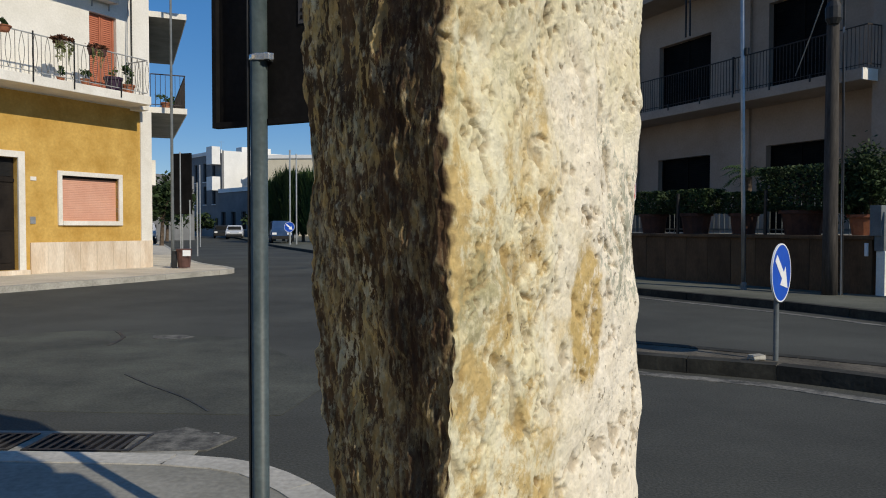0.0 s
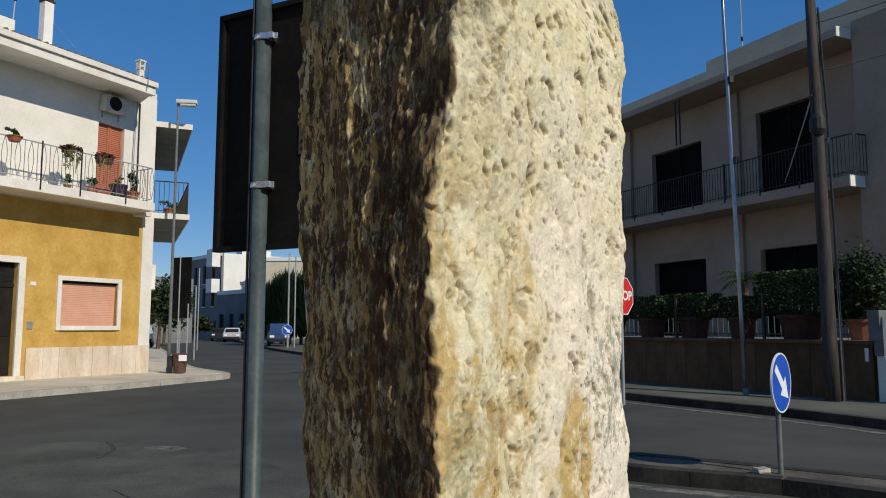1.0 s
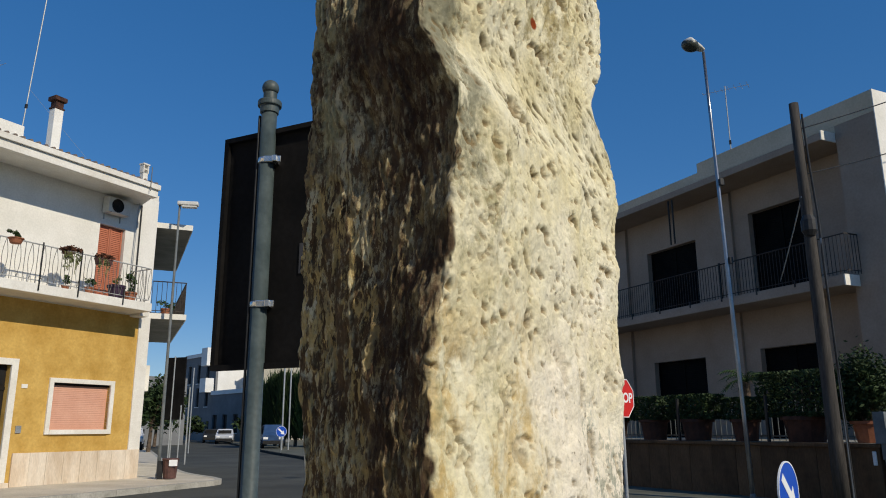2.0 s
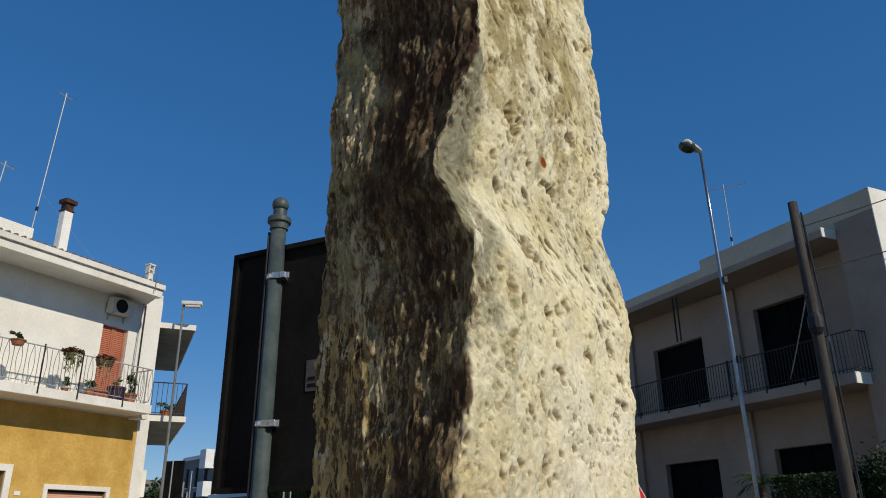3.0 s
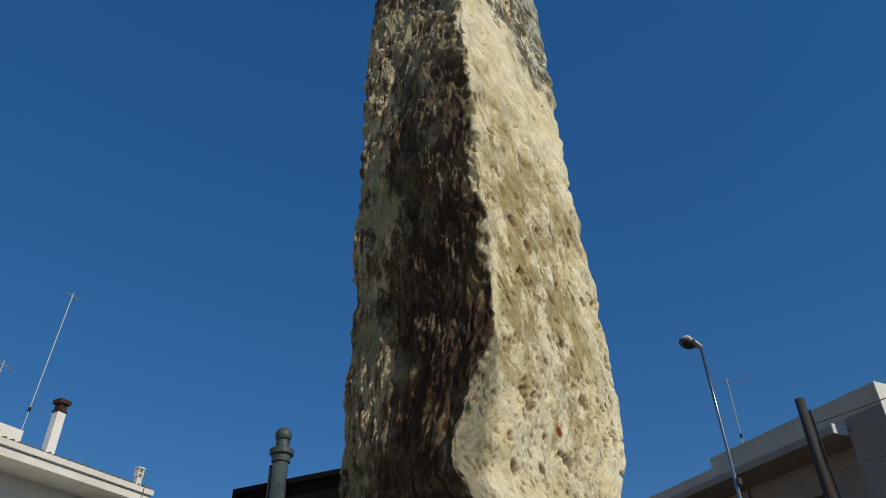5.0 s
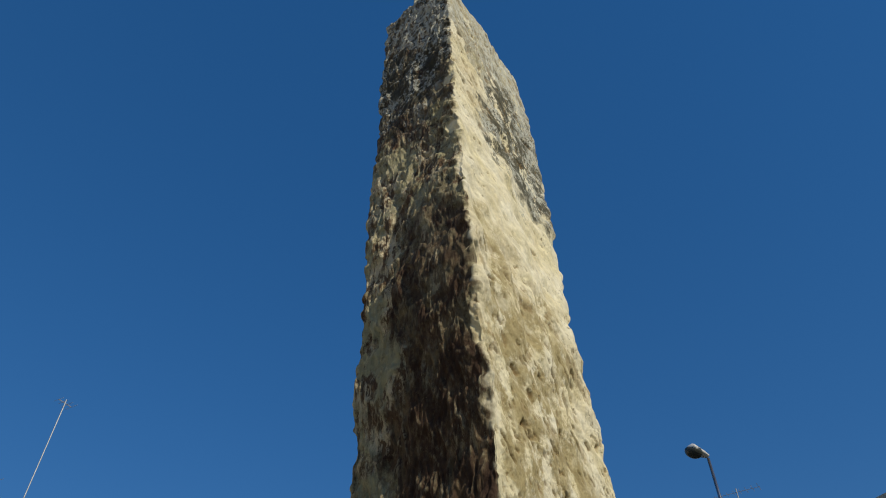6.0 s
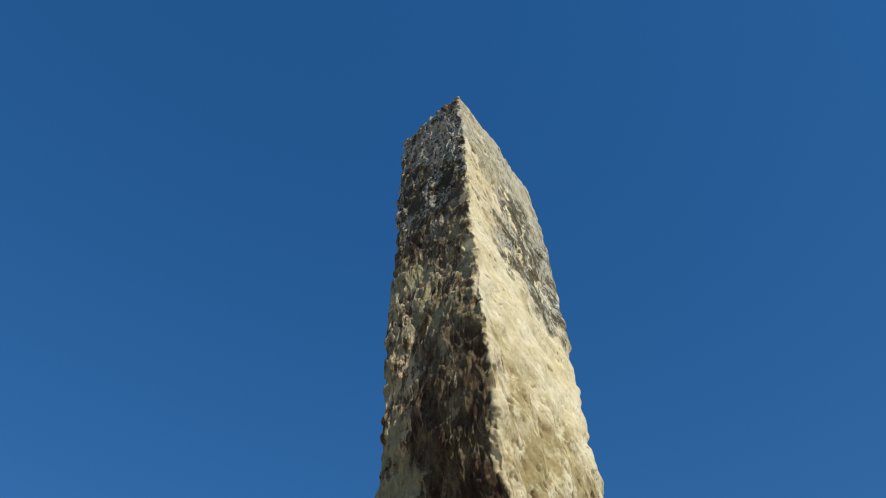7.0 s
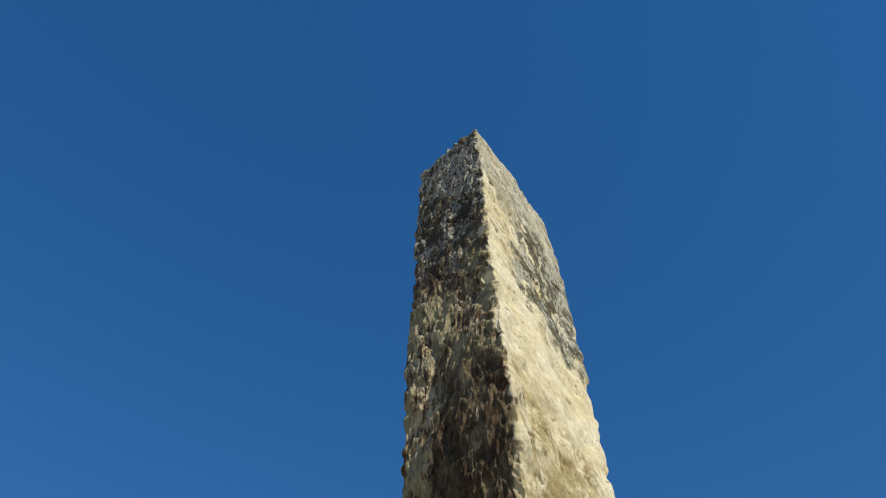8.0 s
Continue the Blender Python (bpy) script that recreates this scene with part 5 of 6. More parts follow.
def stop_sign(m):
    t = thing("stop_sign", m, "red octagonal stop sign with white lettering on a post", "traffic sign")
    part("post", tube(bmesh.new(), [(0, 0.04, 0), (0, 0.04, 2.25)], 0.03, 10), M_GALV, t)
    bm = disc(bmesh.new(), 0.335, -0.006, 0.006, 8)
    f = part("sign_face", bm, M_RED, t, "red octagon")
    f.matrix_basis = pose(0, 0, 1.88, 0, 22.5, 0)
    r = part("sign_rim", disc(bmesh.new(), 0.352, -0.010, 0.010, 8, inner=0.336), M_SIGNWHITE, t, "white rim")
    r.matrix_basis = pose(0, 0, 1.88, 0, 22.5, 0)
    cu = bpy.data.curves.new("letters", "FONT")
    cu.body, cu.size, cu.align_x, cu.align_y, cu.extrude, cu.offset = "STOP", 0.23, "CENTER", "CENTER", 0.002, 0.006
    tmp = bpy.data.objects.new("letters", cu)
    me = bpy.data.meshes.new_from_object(tmp)
    bpy.data.objects.remove(tmp)
    me.materials.append(M_SIGNWHITE)
    part("lettering", me, None, t, "white letters STOP").matrix_basis = pose(0, -0.009, 1.88, 90)


stop_sign(pose(3.075, 13.1, 0.11, 0, 0, 46))


def utility_pole(m):
    t = thing("utility_pole", m, "thick dark wooden utility pole on the pavement", "utility pole")
    part("shaft", tube(bmesh.new(), [(-0.025 * k / 6, 0, 7.55 * k / 6) for k in range(7)], 0.135, 14, [0.135 - 0.045 * k / 6 for k in range(7)]), M_WOODPOLE, t, smooth=True)
    part("cable", tube(bmesh.new(), [(0.19, -0.06, 0), (0.17, -0.07, 2.2), (0.13, -0.1, 4.2), (0.14, -0.08, 5.2), (0.09, -0.1, 6.2), (0.07, -0.08, 7.3)], 0.020, 6), M_BLACK, t)
    part("conduit", tube(bmesh.new(), [(0.168, -0.06, 0), (0.16, -0.06, 3.6), (0.13, -0.09, 4.8)], 0.02, 8), M_LAMPPOST, t)
    part("splice_box", lathe(bmesh.new(), [(0.09, 4.85), (0.14, 4.95), (0.14, 5.15), (0.09, 5.25)], 12, (-0.04, -0.06, 0)), M_BLACK, t)


utility_pole(pose(6.90, 13.61, 0.13))


def overhead_wire(a, b, sag, label="thin dark overhead wire from the utility pole", material=M_BLACK):
    a, b = Vector(a), Vector(b)
    t = thing("overhead_wire", Matrix.Translation(a), label, "wire", "overhead wires")
    part("strand", tube(bmesh.new(), [(b - a) * (k / 10) - Vector((0, 0, sag * 4 * (k / 10) * (1 - k / 10))) for k in range(11)], 0.012, 5), material, t)


overhead_wire((6.85, 13.6, 7.12), (13.2, 15.0, 9.75), 0.1)
overhead_wire((6.85, 13.6, 6.2), (13.0, 15.1, 8.4), 0.12)

# ---- the beige building behind the garden wall ----
V_R = Vector((-0.530, 0.848, 0))
O_R = Vector((-0.848, -0.530, 0))
BUILD_R = Matrix.Translation((11.315, 15.929, 0.07)) @ Matrix(((-0.4306, 0.9025, 0), (-0.9025, -0.4306, 0), (0, 0, 1))).transposed().to_4x4()
GARDEN = Matrix.Translation((7.63, 13.56, 0.13)) @ Matrix((V_R, O_R, (0, 0, 1))).transposed().to_4x4()


def beige_building():
    t = thing("beige_building", BUILD_R, "two-storey beige apartment building in shade with long balcony", "house")
    d1, d2 = (7.84, 10.13, 4.95, 7.22), (3.72, 5.68, 4.95, 7.50)
    w1, w2 = (7.82, 10.14, 1.0, 3.50), (3.74, 5.72, 1.0, 3.56)
    x0, x1 = 1.81, 13.5
    part("facade", pierced(x0, x1, -0.1, 8.7, [d1, d2, w1, w2], -0.35, 0.0), M_PLASTER, t)
    part("end_wall", boxes((x1 - 0.3, x1, -9, -0.352, 0, 8.7)), M_PLASTER, t)
    part("back_wall", boxes((0.94, x1, -9.3, -9.002, 0, 8.7)), M_PLASTER, t)
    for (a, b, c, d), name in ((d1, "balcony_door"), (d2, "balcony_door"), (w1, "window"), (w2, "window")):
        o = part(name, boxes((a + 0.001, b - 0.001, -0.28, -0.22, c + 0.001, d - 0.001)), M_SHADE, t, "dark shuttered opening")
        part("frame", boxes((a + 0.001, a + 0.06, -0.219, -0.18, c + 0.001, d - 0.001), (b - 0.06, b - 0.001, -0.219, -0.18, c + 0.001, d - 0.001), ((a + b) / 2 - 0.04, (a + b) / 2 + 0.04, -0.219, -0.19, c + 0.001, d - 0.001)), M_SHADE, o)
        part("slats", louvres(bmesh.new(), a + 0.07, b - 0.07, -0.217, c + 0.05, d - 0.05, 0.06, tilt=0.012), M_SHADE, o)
        if name == "window":
            part("sill", boxes((a - 0.08, b + 0.08, 0.001, 0.10, c - 0.09, c - 0.002), bevel=0.008), M_TRIM, o, "pale stone sill")
    part("pilaster", boxes((6.25, 7.42, 0.001, 0.10, 0, 8.30)), M_PLASTER, t)
    part("pilaster", boxes((11.10, 11.5, 0.001, 0.12, 0, 8.30)), M_PLASTER, t)
    # the bay at the near end stands forward of the rest
    part("end_bay", boxes((1.05, 2.11, -9, 0.68, 0, 8.764)), M_PLASTER, t)
    part("end_bay_render", boxes((1.025, 1.048, -9, 0.68, 0, 9.326)), M_WHITE, t, "white sunlit end wall")
    b = part("balcony", boxes((2.0, 13.2, 0.001, 1.2, 4.66, 4.92), bevel=0.012), M_PLASTER, t, "long beige balcony slab")
    # pale plate stands for sunlight on the end of the balcony slab
    part("slab_end", boxes((1.965, 1.998, 0.682, 1.203, 4.655, 4.925), bevel=0.006), M_TRIM, b, "slab end, sunlight put into its pale colour")
    bar = finish(tube(bmesh.new(), [(0, 0, 0), (0, 0, 0.96)], 0.009, 6), "baluster", M_RAIL)
    railing(b, [(1.90, 0.69), (1.90, 1.14), (13.0, 1.14)], 4.92, 0.98, bar, 0.105, material=M_RAIL)
    for x in (3.36, 4.57, 5.80, 7.03, 8.34, 9.65, 11.0):
        part("post", boxes((x - 0.022, x + 0.022, 1.17, 1.215, 4.83, 5.02 if abs(x - 5.8) > 0.1 else 5.93)), M_BLACK, b)
    e = part("eaves_slab", boxes((2.15, 13.4, 0.001, 1.2, 8.34, 8.53), bevel=0.012), M_PLASTER, t, "deep beige eaves slab")
    # the eaves slab too gets its sunlit end as a pale plate
    part("slab_end", boxes((2.115, 2.148, 0.682, 1.198, 8.335, 8.585), bevel=0.006), M_TRIM, e, "slab end, sunlight put into its pale colour")
    roof = part("roof", boxes((1.262, x1 - 0.001, -9.0, 0.435, 8.77, 8.85)), M_PLASTER, t)
    part("parapet", boxes((1.05, 6.83, 0.44, 0.68, 8.766, 9.326), bevel=0.01), M_PARAPET, roof, "stepped beige parapet")
    part("parapet", boxes((6.832, 13.4, 0.44, 0.68, 8.532, 9.032), bevel=0.01), M_PARAPET, roof)
    part("parapet_base", boxes((2.112, 6.83, 0.45, 0.675, 8.532, 8.765)), M_PARAPET, roof)
    part("end_parapet", boxes((1.05, 1.26, -9, 0.438, 8.766, 9.32)), M_PARAPET, roof)
    for x in (7.53, 7.70):
        part("downpipe", tube(bmesh.new(), [(x, 1.13, 8.30), (x, 1.13, 6.9)], 0.026, 8), M_BLACK, t, "black pipe")


beige_building()
antenna(BUILD_R @ pose(5.78, 0.3, 8.85, 0, 0, 33), 2.7, "slim television antenna on the apartment roof", rods=8, arm=1.35, boom_r=0.007)
overhead_wire((6.79, 13.56, 5.75), tuple(BUILD_R @ Vector((3.82, 1.16, 5.06))), 0.03, "thin pale stay wire from the utility pole to the balcony", M_GALV)


def garden_wall():
    t = thing("garden_wall", GARDEN, "low brown stone garden wall with iron fence", "garden wall")
    rnd = random.Random(8)
    part("core", boxes((0.0, 12.0, -0.30, -0.03, -0.1, 1.0)), M_TUFF, t)
    clad = [finish(boxes((0.004, 0.596, -0.028, 0.002 + 0.003 * k, 0.0, 1.0), bevel=0.006), "wall_slab", M_TUFF) for k in range(3)]
    for k in range(20):
        part("wall_slab", rnd.choice(clad), None, t).matrix_basis = pose(k * 0.6, 0, 0)
    part("coping", boxes((-0.04, 12.0, -0.36, 0.05, 1.002, 1.07), bevel=0.01), M_TUFF, t, "stone coping")
    part("gate_post", boxes((-0.21, -0.07, -0.2, 0.0, -0.1, 0.80), bevel=0.01), M_TRIM, t, "white painted gate post")
    part("meter_cabinet", boxes((-0.19, 0.015, -0.22, 0.075, 1.072, 1.62), (-0.19, -0.05, -0.22, 0.03, 0.802, 1.071), bevel=0.008), M_POST, t, "dark blue-grey meter cabinet")
    bar = finish(tube(bmesh.new(), [(0, 0, 0), (0, 0, 0.85)], 0.010, 6), "fence_bar", M_POST)
    for k in range(78):
        o = part("fence_bar", bar, None, t)
        o.matrix_basis = pose(0.1 + k * 0.15, -1.25, 1.07)
    for z in (1.16, 1.86):
        part("fence_rail", boxes((0.05, 11.8, -1.265, -1.235, z, z + 0.03)), M_POST, t)
    for x in (2.3, 4.6, 6.9):
        part("fence_post", boxes((x - 0.025, x + 0.025, -0.20, -0.15, 1.07, 2.0)), M_BLACK, t)


garden_wall()


def gate(m):
    t = thing("garden_gate", m, "grey metal garden gate beside the wall", "gate")
    part("gate_frame", boxes((-1.75, -1.70, -0.12, -0.08, 0.05, 1.75), (-0.60, -0.55, -0.12, -0.08, 0.05, 1.75), (-1.699, -0.601, -0.12, -0.08, 1.70, 1.75), (-1.699, -0.601, -0.12, -0.08, 0.05, 0.11)), M_GALV, t)
    for k in range(8):
        part("gate_bar", boxes((-1.62 + k * 0.125, -1.585 + k * 0.125, -0.11, -0.09, 0.11, 1.70)), M_GALV, t)


gate(GARDEN)
intercom = thing("intercom", GARDEN @ pose(0.09, 0.005, 0.70), "small white intercom box on the garden wall by the gate", "intercom")
part("case", boxes((-0.03, 0.03, 0.001, 0.04, 0, 0.24), bevel=0.008), M_SIGNWHITE, intercom)


def shrub(m, label, size, count, pot=None, leaf=0.09, seed=0, trunk=0.5, material=None):
    t = thing("shrub", m, label, "shrub", "garden shrubs")
    z = 0.0
    if pot:
        r, h = pot
        part("pot", lathe(bmesh.new(), [(r * 0.75, 0), (r * 0.95, h * 0.85), (r * 1.08, h * 0.86), (r * 1.08, h), (r * 0.9, h), (r * 0.85, h * 0.9)], 16), M_TERRACOTTA, t, "terracotta pot")
        z = h
    rnd = random.Random(seed)
    bm = bmesh.new()
    for k in range(4):
        a = k * 1.6 + rnd.random()
        tube(bm, [(0, 0, z * 0.85), (0.08 * math.cos(a), 0.08 * math.sin(a), z + trunk * 0.6), (size[0] * 0.5 * math.cos(a), size[1] * 0.5 * math.sin(a), z + trunk + size[2] * 0.6)], 0.02, 5, [0.028, 0.02, 0.008])
    part("stems", bm, M_BARK, t)
    part("crown", foliage(bmesh.new(), (0, 0, z + trunk + size[2] * 0.75), size, count, leaf, seed), material or M_LEAF_DARK, t)


def hedge(m, label, size, count, seed, pot):
    """A clipped block of small leaves in a tub."""
    t = thing("hedge", m, label, "hedge", "garden shrubs")
    r, h = pot
    part("pot", lathe(bmesh.new(), [(r * 0.78, 0), (r * 0.95, h * 0.85), (r * 1.08, h * 0.86), (r * 1.08, h), (r * 0.9, h), (r * 0.85, h * 0.9)], 16), M_DARKPOT, t, "dark clay tub")
    rnd = random.Random(seed)
    bm = bmesh.new()
    for k in range(3):
        tube(bm, [(0.06 * k - 0.06, 0, h * 0.8), (0.2 * k - 0.2, 0.02, h + size[2] * 0.7)], 0.018, 5)
    part("stems", bm, M_BARK, t)
    bm = bmesh.new()
    for _ in range(count):
        q = [rnd.uniform(-1, 1) for _ in range(3)]
        j = rnd.randrange(3)
        q[j] = math.copysign(1 - abs(rnd.gauss(0, 0.10)), q[j])
        c = Vector((q[0] * size[0], q[1] * size[1], h + size[2] * (1 + q[2]) * 0.52))
        a = Vector((rnd.uniform(-1, 1), rnd.uniform(-1, 1), rnd.uniform(-0.4, 1))).normalized()
        b = a.cross(Vector((rnd.uniform(-1, 1), rnd.uniform(-1, 1), rnd.uniform(-1, 1)))).normalized()
        w = rnd.uniform(0.03, 0.055)
        bm.faces.new([bm.verts.new(v) for v in (c - a * w, c + b * w * 0.5, c + a * w, c - b * w * 0.5)])
    part("crown", bm, M_LEAF_DARK, t)


for x, label, size, n, pot, seed in (
    (4.45, "clipped box hedge in a dark tub behind the garden wall", (0.56, 0.34, 0.52), 3600, (0.36, 0.48), 21),
    (5.75, "low clipped hedge in a dark tub behind the garden wall", (0.46, 0.34, 0.52), 2800, (0.34, 0.48), 22),
    (3.15, "narrow clipped hedge in a dark tub behind the garden wall", (0.34, 0.3, 0.44), 2000, (0.30, 0.46), 23),
    (1.75, "large dark clipped hedge behind the garden wall", (0.80, 0.42, 0.86), 5200, (0.44, 0.5), 24),
    (7.1, "dark clipped hedge behind the garden wall", (0.5, 0.4, 0.5), 2400, (0.34, 0.48), 28),
):
    hedge(GARDEN @ pose(x, -0.62, 1.07), label, size, n, seed, pot)
for x, y, z, label, size, n, pot, seed in (
    (0.55, -0.75, 1.07, "tall feathery dark shrub in a terracotta pot behind the garden wall", (0.62, 0.5, 0.72), 2200, (0.3, 0.4), 25),
    (-0.45, -0.95, 0.6, "leafy dark shrub beside the gate", (0.55, 0.5, 0.5), 1300, None, 26),
    (-1.5, -1.3, 0.6, "leafy dark shrub behind the gate", (0.7, 0.6, 0.6), 1200, None, 27),
):
    shrub(GARDEN @ pose(x, y, z if pot else 0), label, size, n * 3, pot, 0.05, seed, 0.05 if pot else 0.8)
terrace = tagged(new("garden_terrace", finish(boxes((0.0, 12.0, -4.3, -0.302, -0.1, 1.07)), "garden_terrace", M_CONCRETE)), "raised concrete terrace behind the garden wall", "terrace", kind="structure")
terrace.matrix_world = GARDEN


def palm(m):
    t = thing("palm", m, "small palm with arching fronds behind the fence", "palm")
    part("trunk", tube(bmesh.new(), [(0, 0, -0.28), (0.02, 0, 0.5), (0, 0.02, 1.0)], 0.09, 10, [0.11, 0.09, 0.08]), M_BARK, t)
    rnd = random.Random(5)
    for k in range(26):
        a, up = k * 2.4, rnd.uniform(0.35, 1.0)
        bm = bmesh.new()
        d = Vector((math.cos(a), math.sin(a), 0))
        side = Vector((-d.y, d.x, 0))
        spine = [Vector((0, 0, 1.0)) + d * (0.52 * s) + Vector((0, 0, 0.75 * up * s - 0.5 * s * s)) for s in (i / 9 for i in range(10))]
        tube(bm, spine, 0.008, 4)
        for i in range(2, 10):
            for s in (-1, 1):
                q = spine[i]
                tip = q + side * s * 0.16 + d * 0.1 + Vector((0, 0, -0.06))
                bm.faces.new([bm.verts.new(v) for v in (q, q + d * 0.03, tip)])
        part("frond", bm, M_LEAF, t)


def parasol(m):
    t = thing("parasol", m, "faded grey garden parasol behind the clipped hedge", "parasol")
    part("pole", tube(bmesh.new(), [(0, 0, 0), (0, 0, 2.02)], 0.02, 8), M_POST, t)
    part("canopy", lathe(bmesh.new(), [(0.62, 1.86), (0.61, 1.88), (0.3, 1.99), (0.03, 2.06), (0.03, 2.04), (0.3, 1.97), (0.6, 1.86)], 8), M_FARGREY, t, "faded grey canopy")
    part("base", lathe(bmesh.new(), [(0.22, 0), (0.22, 0.06), (0.05, 0.09)], 16), M_CONCRETE, t)


parasol(GARDEN @ pose(4.2, -2.0, 0.0))
palm(GARDEN @ pose(3.35, -1.05, 1.35))


# ---- far down the street ----
def tree(m, label, h, size, count, leaf, seed, trunk_r=0.12, material=None, spiky=False):
    t = thing("tree", m, label, "tree", "street trees")
    rnd = random.Random(seed)
    bm = tube(bmesh.new(), [(0, 0, 0), (0.05, 0.03, h * 0.3), (0, 0.05, h * 0.55)], trunk_r, 8, [trunk_r * 1.2, trunk_r * 0.9, trunk_r * 0.6])
    for k in range(6):
        a = k * 1.05 + rnd.random() * 0.5
        tube(bm, [(0, 0.04, h * rnd.uniform(0.3, 0.5)), (size[0] * 0.35 * math.cos(a), size[1] * 0.35 * math.sin(a), h * 0.62), (size[0] * 0.7 * math.cos(a), size[1] * 0.7 * math.sin(a), h * rnd.uniform(0.7, 0.9))], 0.03, 5, [trunk_r * 0.5, trunk_r * 0.3, 0.02])
    part("trunk", bm, M_BARK, t)
    if spiky:
        bm = bmesh.new()
        for k in range(count):
            a, r, z = rnd.uniform(0, 6.283), size[0] * math.sqrt(rnd.random()) * 0.7, h * rnd.uniform(0.08, 0.80)
            d = Vector((math.cos(a), math.sin(a), 0))
            q = d * r + Vector((0, 0, z))
            tip = q + (d * rnd.uniform(0.05, 0.6) + Vector((0, 0, rnd.uniform(0.7, 1.2)))) * rnd.uniform(0.7, 1.3)
            w = Vector((-d.y, d.x, 0)) * leaf * 0.5
            mid = q.lerp(tip, 0.5) + d * 0.04
            v = [bm.verts.new(p) for p in (q - w * 0.5, q + w * 0.5, mid + w, tip, mid - w)]
            bm.faces.new(v)
    else:
        bm = foliage(bmesh.new(), (0, 0, h * 0.66), size, count, leaf, seed)
    part("crown", bm, material or M_LEAF, t)


tree(pose(-18.2, 47, 0.13), "leafy green street tree in shade beyond the corner", 4.4, (1.7, 1.7, 1.5), 2600, 0.2, 31, material=M_LEAF_DARK)
tree(pose(-22.8, 60, 0.13), "leafy dark street tree beyond the corner", 4.8, (2.0, 2.2, 1.7), 2000, 0.26, 32, material=M_LEAF_DARK)
for k, (x, y, h, w) in enumerate(((-14.6, 62, 6.3, 0.9), (-13.6, 61, 7.0, 0.8), (-12.7, 60, 7.3, 0.8), (-11.8, 60, 6.8, 0.9), (-10.8, 59, 7.2, 0.9), (-9.6, 58, 6.6, 1.0), (-8.2, 57, 6.4, 1.1), (-6.4, 56, 6.0, 1.3), (-4.4, 55, 5.8, 1.4))):
    h *= 0.86
    tree(pose(x, y, 0.13), "tall narrow dark green tree with upright blade leaves", h, (w, w, h * 0.46), 1500, 0.11, 40 + k, material=M_LEAF_DARK if k % 4 else M_LEAF, spiky=True)
for k, (x, y, r) in enumerate(((-28.2, 84, 1.6), (-17.4, 70, 1.4), (-15.6, 61.5, 1.1), (-9.0, 56.5, 1.1), (-7.0, 55.5, 1.2), (-5.0, 54.5, 1.2))):
    tree(pose(x, y, 0.13), "low olive-green bush at the end of the street", 2.4, (r, r, 0.9), 1100, 0.26, 60 + k, material=M_LEAF if k % 2 else M_LEAF_DARK)


def far_house(m, label, size, mats, windows):
    """A flat-roofed block: walls with real window openings, parapet, and a projecting upper floor."""
    t = thing("far_house", m, label, "house", "far houses")
    w, d, h = size
    holes = [(x, x + ww, z, z + hh) for x, z, ww, hh in windows]
    part("front_wall", pierced(0, w, 0, h, holes, -0.3, 0), mats[0], t)
    part("side_wall", boxes((0, 0.3, 0.001 - d, -0.301, 0, h)), mats[1], t)
    part("side_wall", boxes((w - 0.3, w, 0.001 - d, -0.301, 0, h)), mats[1], t)
    part("back_wall", boxes((0.301, w - 0.301, -d, -d + 0.3, 0, h)), mats[0], t)
    part("roof", boxes((0.301, w - 0.301, -d + 0.301, -0.301, h - 0.4, h - 0.2)), mats[0], t)
    part("parapet", boxes((-0.12, w + 0.12, 0.001, 0.14, h - 0.35, h + 0.1)), M_FARWHITE, t)
    for a, b, c, e in holes:
        o = part("window", boxes((a + 0.001, b - 0.001, -0.24, -0.2, c + 0.001, e - 0.001)), M_GLASSDARK, t, "dark window")
        part("sill", boxes((a - 0.06, b + 0.06, 0.001, 0.1, c - 0.1, c)), M_FARWHITE, o)
    return t


FAR = lambda x, y, deg: pose(x, y, 0.0, 0, 0, deg)
# front wall grey for its shade, side wall white for its sun
f1 = far_house(FAR(-29.1, 95.2, 131.35), "three-storey white corner house at street's end, shaded front coloured grey", (9.5, 12.5, 11.0), (M_FARGREY, M_FARWHITE), [(x, z, 1.0, 2.4) for x in (1.9, 4.7, 7.6) for z in (4.2, 7.2)] + [(1.2, 1.2, 0.9, 1.2), (4.0, 1.2, 0.9, 1.2)])
for z, high in ((6.05, 1.6), (9.35, 2.1)):
    b = part("balcony", boxes((0.0, 1.7, 0.15, 1.3, z - 0.15, z), bevel=0.01), M_FARWHITE, f1)
    part("balcony_front", boxes((0.0, 1.7, 1.2, 1.299, z + 0.001, z + high)), M_FARWHITE, b, "white balcony front")
    part("balcony_side", boxes((0.0, 0.1, 0.2, 1.199, z + 0.001, z + high)), M_FARWHITE, b, "white balcony side")
part("roof_tank", boxes((0.5, 2.2, -7.2, -3.0, 10.78, 11.7), bevel=0.05), M_FARWHITE, f1)
for k in range(4):
    part("wall_mark", boxes((-0.03, -0.002, -5.6 + k * 0.5, -5.3 + k * 0.5, 6.6, 7.3 - 0.2 * (k % 2))), M_FARGREY, f1, "small dark bar on the white wall")
antenna(FAR(-30.0, 98.0, 0) @ pose(0, 0, 9.9), 2.6, "antenna on the far white roof", rods=4, arm=0.9)
far_house(FAR(-18.5, 78.0, 131.35), "low shaded grey house before the white corner house", (13.0, 3.0, 5.6), (M_FARGREY, M_FARGREY), [(1 + 2.6 * k, 1.0, 1.2, 2.0) for k in range(5)])
far_house(FAR(6.0, 92.0, 176), "long sand-coloured building behind the trees", (30.0, 10, 10.2), (M_FARYELLOW, M_FARYELLOW), [(1.5 + 2.8 * k, 6.6, 1.0, 1.5) for k in range(10)])
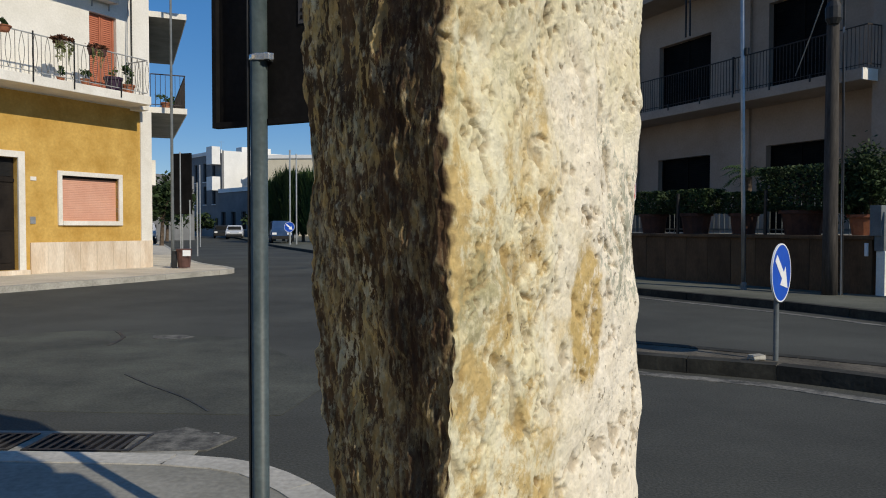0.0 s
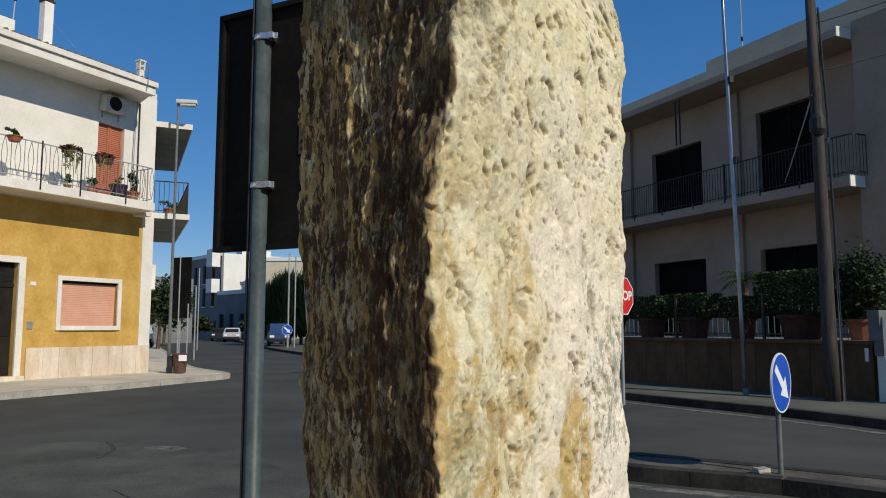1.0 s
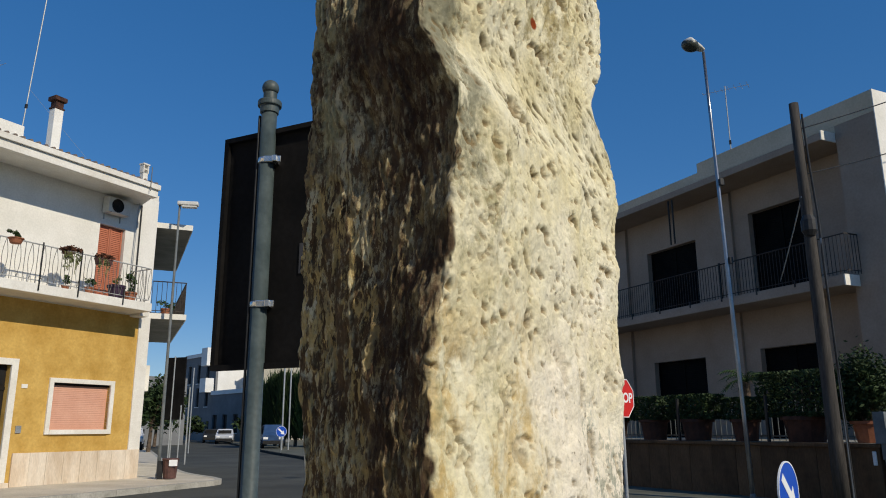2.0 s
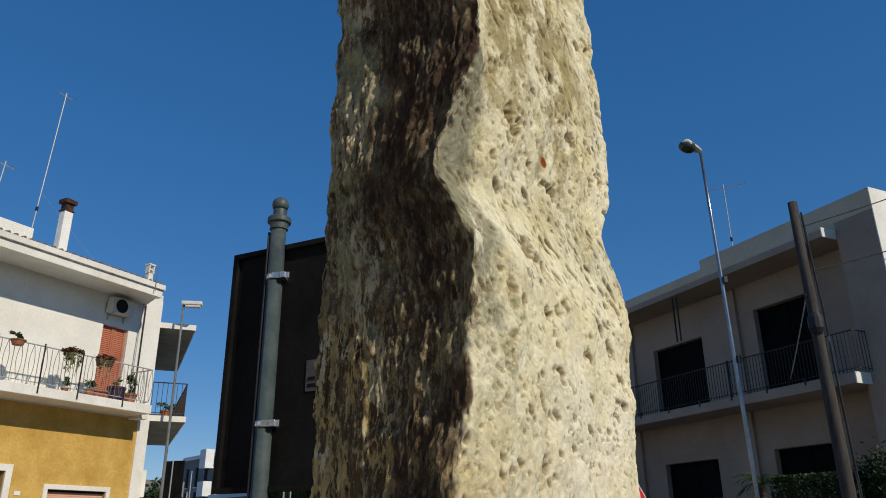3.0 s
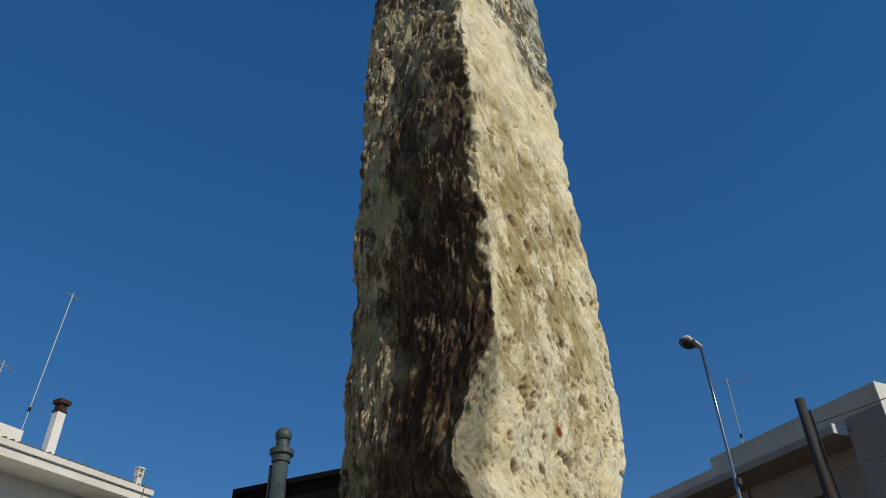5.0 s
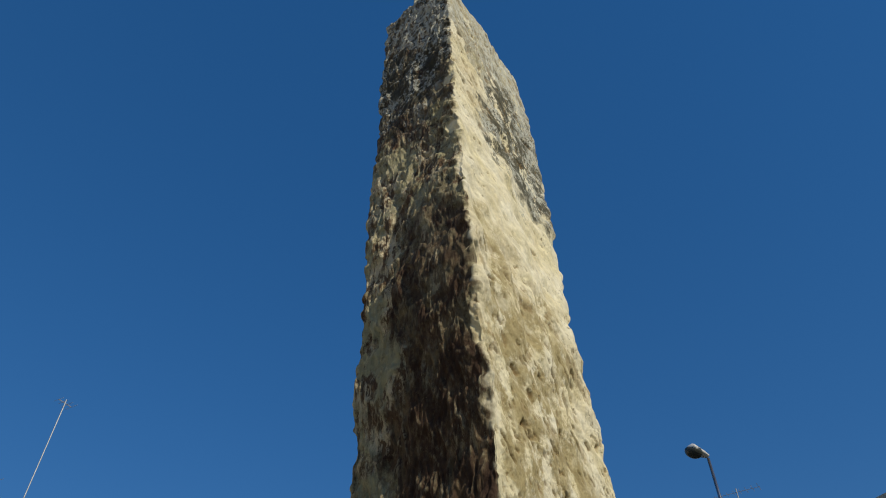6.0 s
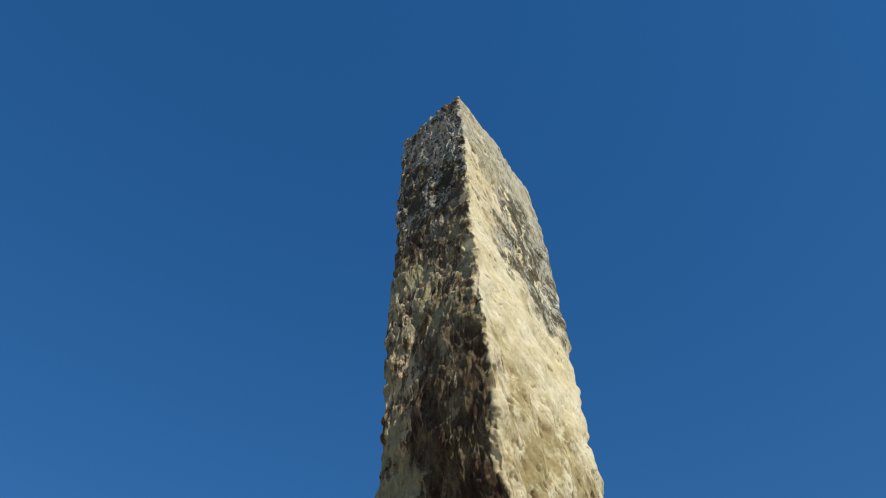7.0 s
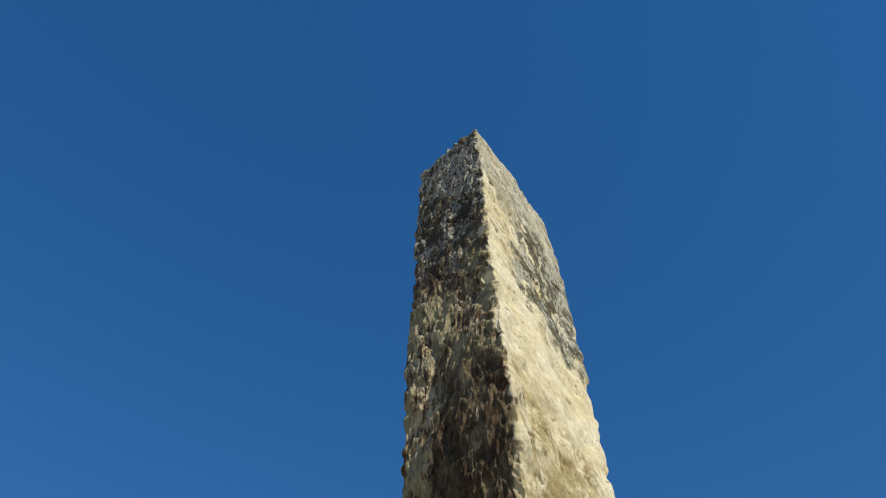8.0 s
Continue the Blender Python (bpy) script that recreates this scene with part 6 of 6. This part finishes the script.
far_house(FAR(-30.0, 120.0, 172), "low dark house at the end of the street", (14, 8, 7.5), (M_FARGREY, M_FARGREY), [(1 + 2.4 * k, 2.6, 1.0, 1.4) for k in range(5)])
far_house(FAR(-29.0, 66.0, 150), "dark shaded house beyond the street trees", (9, 8, 6.2), (M_FARGREY, M_FARGREY), [(1 + 2.4 * k, 2.6, 1.0, 1.4) for k in range(3)])


def car(m, label, paint, kind="car", long=4.2, high=1.45, wide=1.7):
    t = thing(kind, m, label, "car" if kind == "car" else "van", "parked vehicles")
    hw, L = wide / 2, long / 2
    if kind == "car":
        side = [(-L, 0.35), (-L, 0.75), (-L + 0.1, 0.88), (-0.95, 0.95), (-0.45, high), (1.05, high - 0.02), (1.75, 0.95), (L, 0.85), (L, 0.35)]
    else:
        side = [(-L, 0.35), (-L, 0.9), (-1.35, 1.1), (-0.9, high), (L - 0.05, high), (L, high - 0.3), (L, 0.35)]
    bm = bmesh.new()
    rows = [[bm.verts.new((x, s * hw * (0.84 if z > 1.05 else 1.0), z)) for x, z in side] for s in (-1, 1)]
    bm.faces.new(rows[0])
    bm.faces.new(rows[1][::-1])
    for k in range(len(side)):
        j = (k + 1) % len(side)
        bm.faces.new((rows[0][k], rows[0][j], rows[1][j], rows[1][k]))
    bmesh.ops.bevel(bm, geom=list(bm.edges), offset=0.05, segments=2, affect="EDGES")
    part("body", bm, paint, t)
    top = high - 0.12
    for s in (-1, 1):
        part("side_window", boxes((-0.6, 1.2, s * hw * 0.93 - 0.03, s * hw * 0.93 + 0.03, 0.98, top)), M_GLASSDARK, t)
    part("windscreen", boxes((-0.98, -0.9, -hw * 0.75, hw * 0.75, 1.0, top)), M_GLASSDARK, t)
    part("bumper", boxes((-L - 0.06, -L + 0.05, -hw * 0.95, hw * 0.95, 0.3, 0.55), bevel=0.03), M_TYRE, t)
    for s in (-1, 1):
        part("headlight", boxes((-L - 0.03, -L + 0.02, s * hw * 0.7 - 0.16, s * hw * 0.7 + 0.16, 0.62, 0.78), bevel=0.02), M_SIGNWHITE, t, "clear headlight")
        for x in (-L + 0.8, L - 0.8):
            wl = part("wheel", lathe(bmesh.new(), [(0.2, -0.1), (0.29, -0.1), (0.31, -0.06), (0.31, 0.06), (0.29, 0.1), (0.2, 0.1)], 16), M_TYRE, t)
            wl.matrix_basis = pose(x, s * (hw - 0.08), 0.31, 90)
            part("rim", lathe(bmesh.new(), [(0.19, -0.101), (0.19, 0.101)], 12), M_GALV, wl)


car(pose(-22.5, 78.0, 0, 0, 0, 104), "silver parked car far down the street", M_CARWHITE)
car(pose(-25.7, 84.0, 0, 0, 0, 106), "dark parked car far down the street", M_CARDARK)
car(pose(-12.5, 55.0, 0.13, 0, 0, 106), "small blue van parked under the trees", M_CARBLUE, "van", 3.6, 1.62, 1.5)
car(pose(-21.4, 52.0, 0.13, 0, 0, 110), "white parked car beyond the house corner", M_CARWHITE)


# ---- unseen walls behind the camera, added to bounce warm light and block sky ----
for x0, x1, y0, y1 in ((-7.6, -2.5, -12.4, -12.0), (-8.0, -7.6, -12.4, 0.4)):
    tagged(new("unseen_wall", finish(boxes((x0, x1, y0, y1, 0.0, 7.5)), "unseen_wall", M_UNSEEN_WALL)), "unseen cream wall added to bounce light onto the stone", "wall", kind="structure")
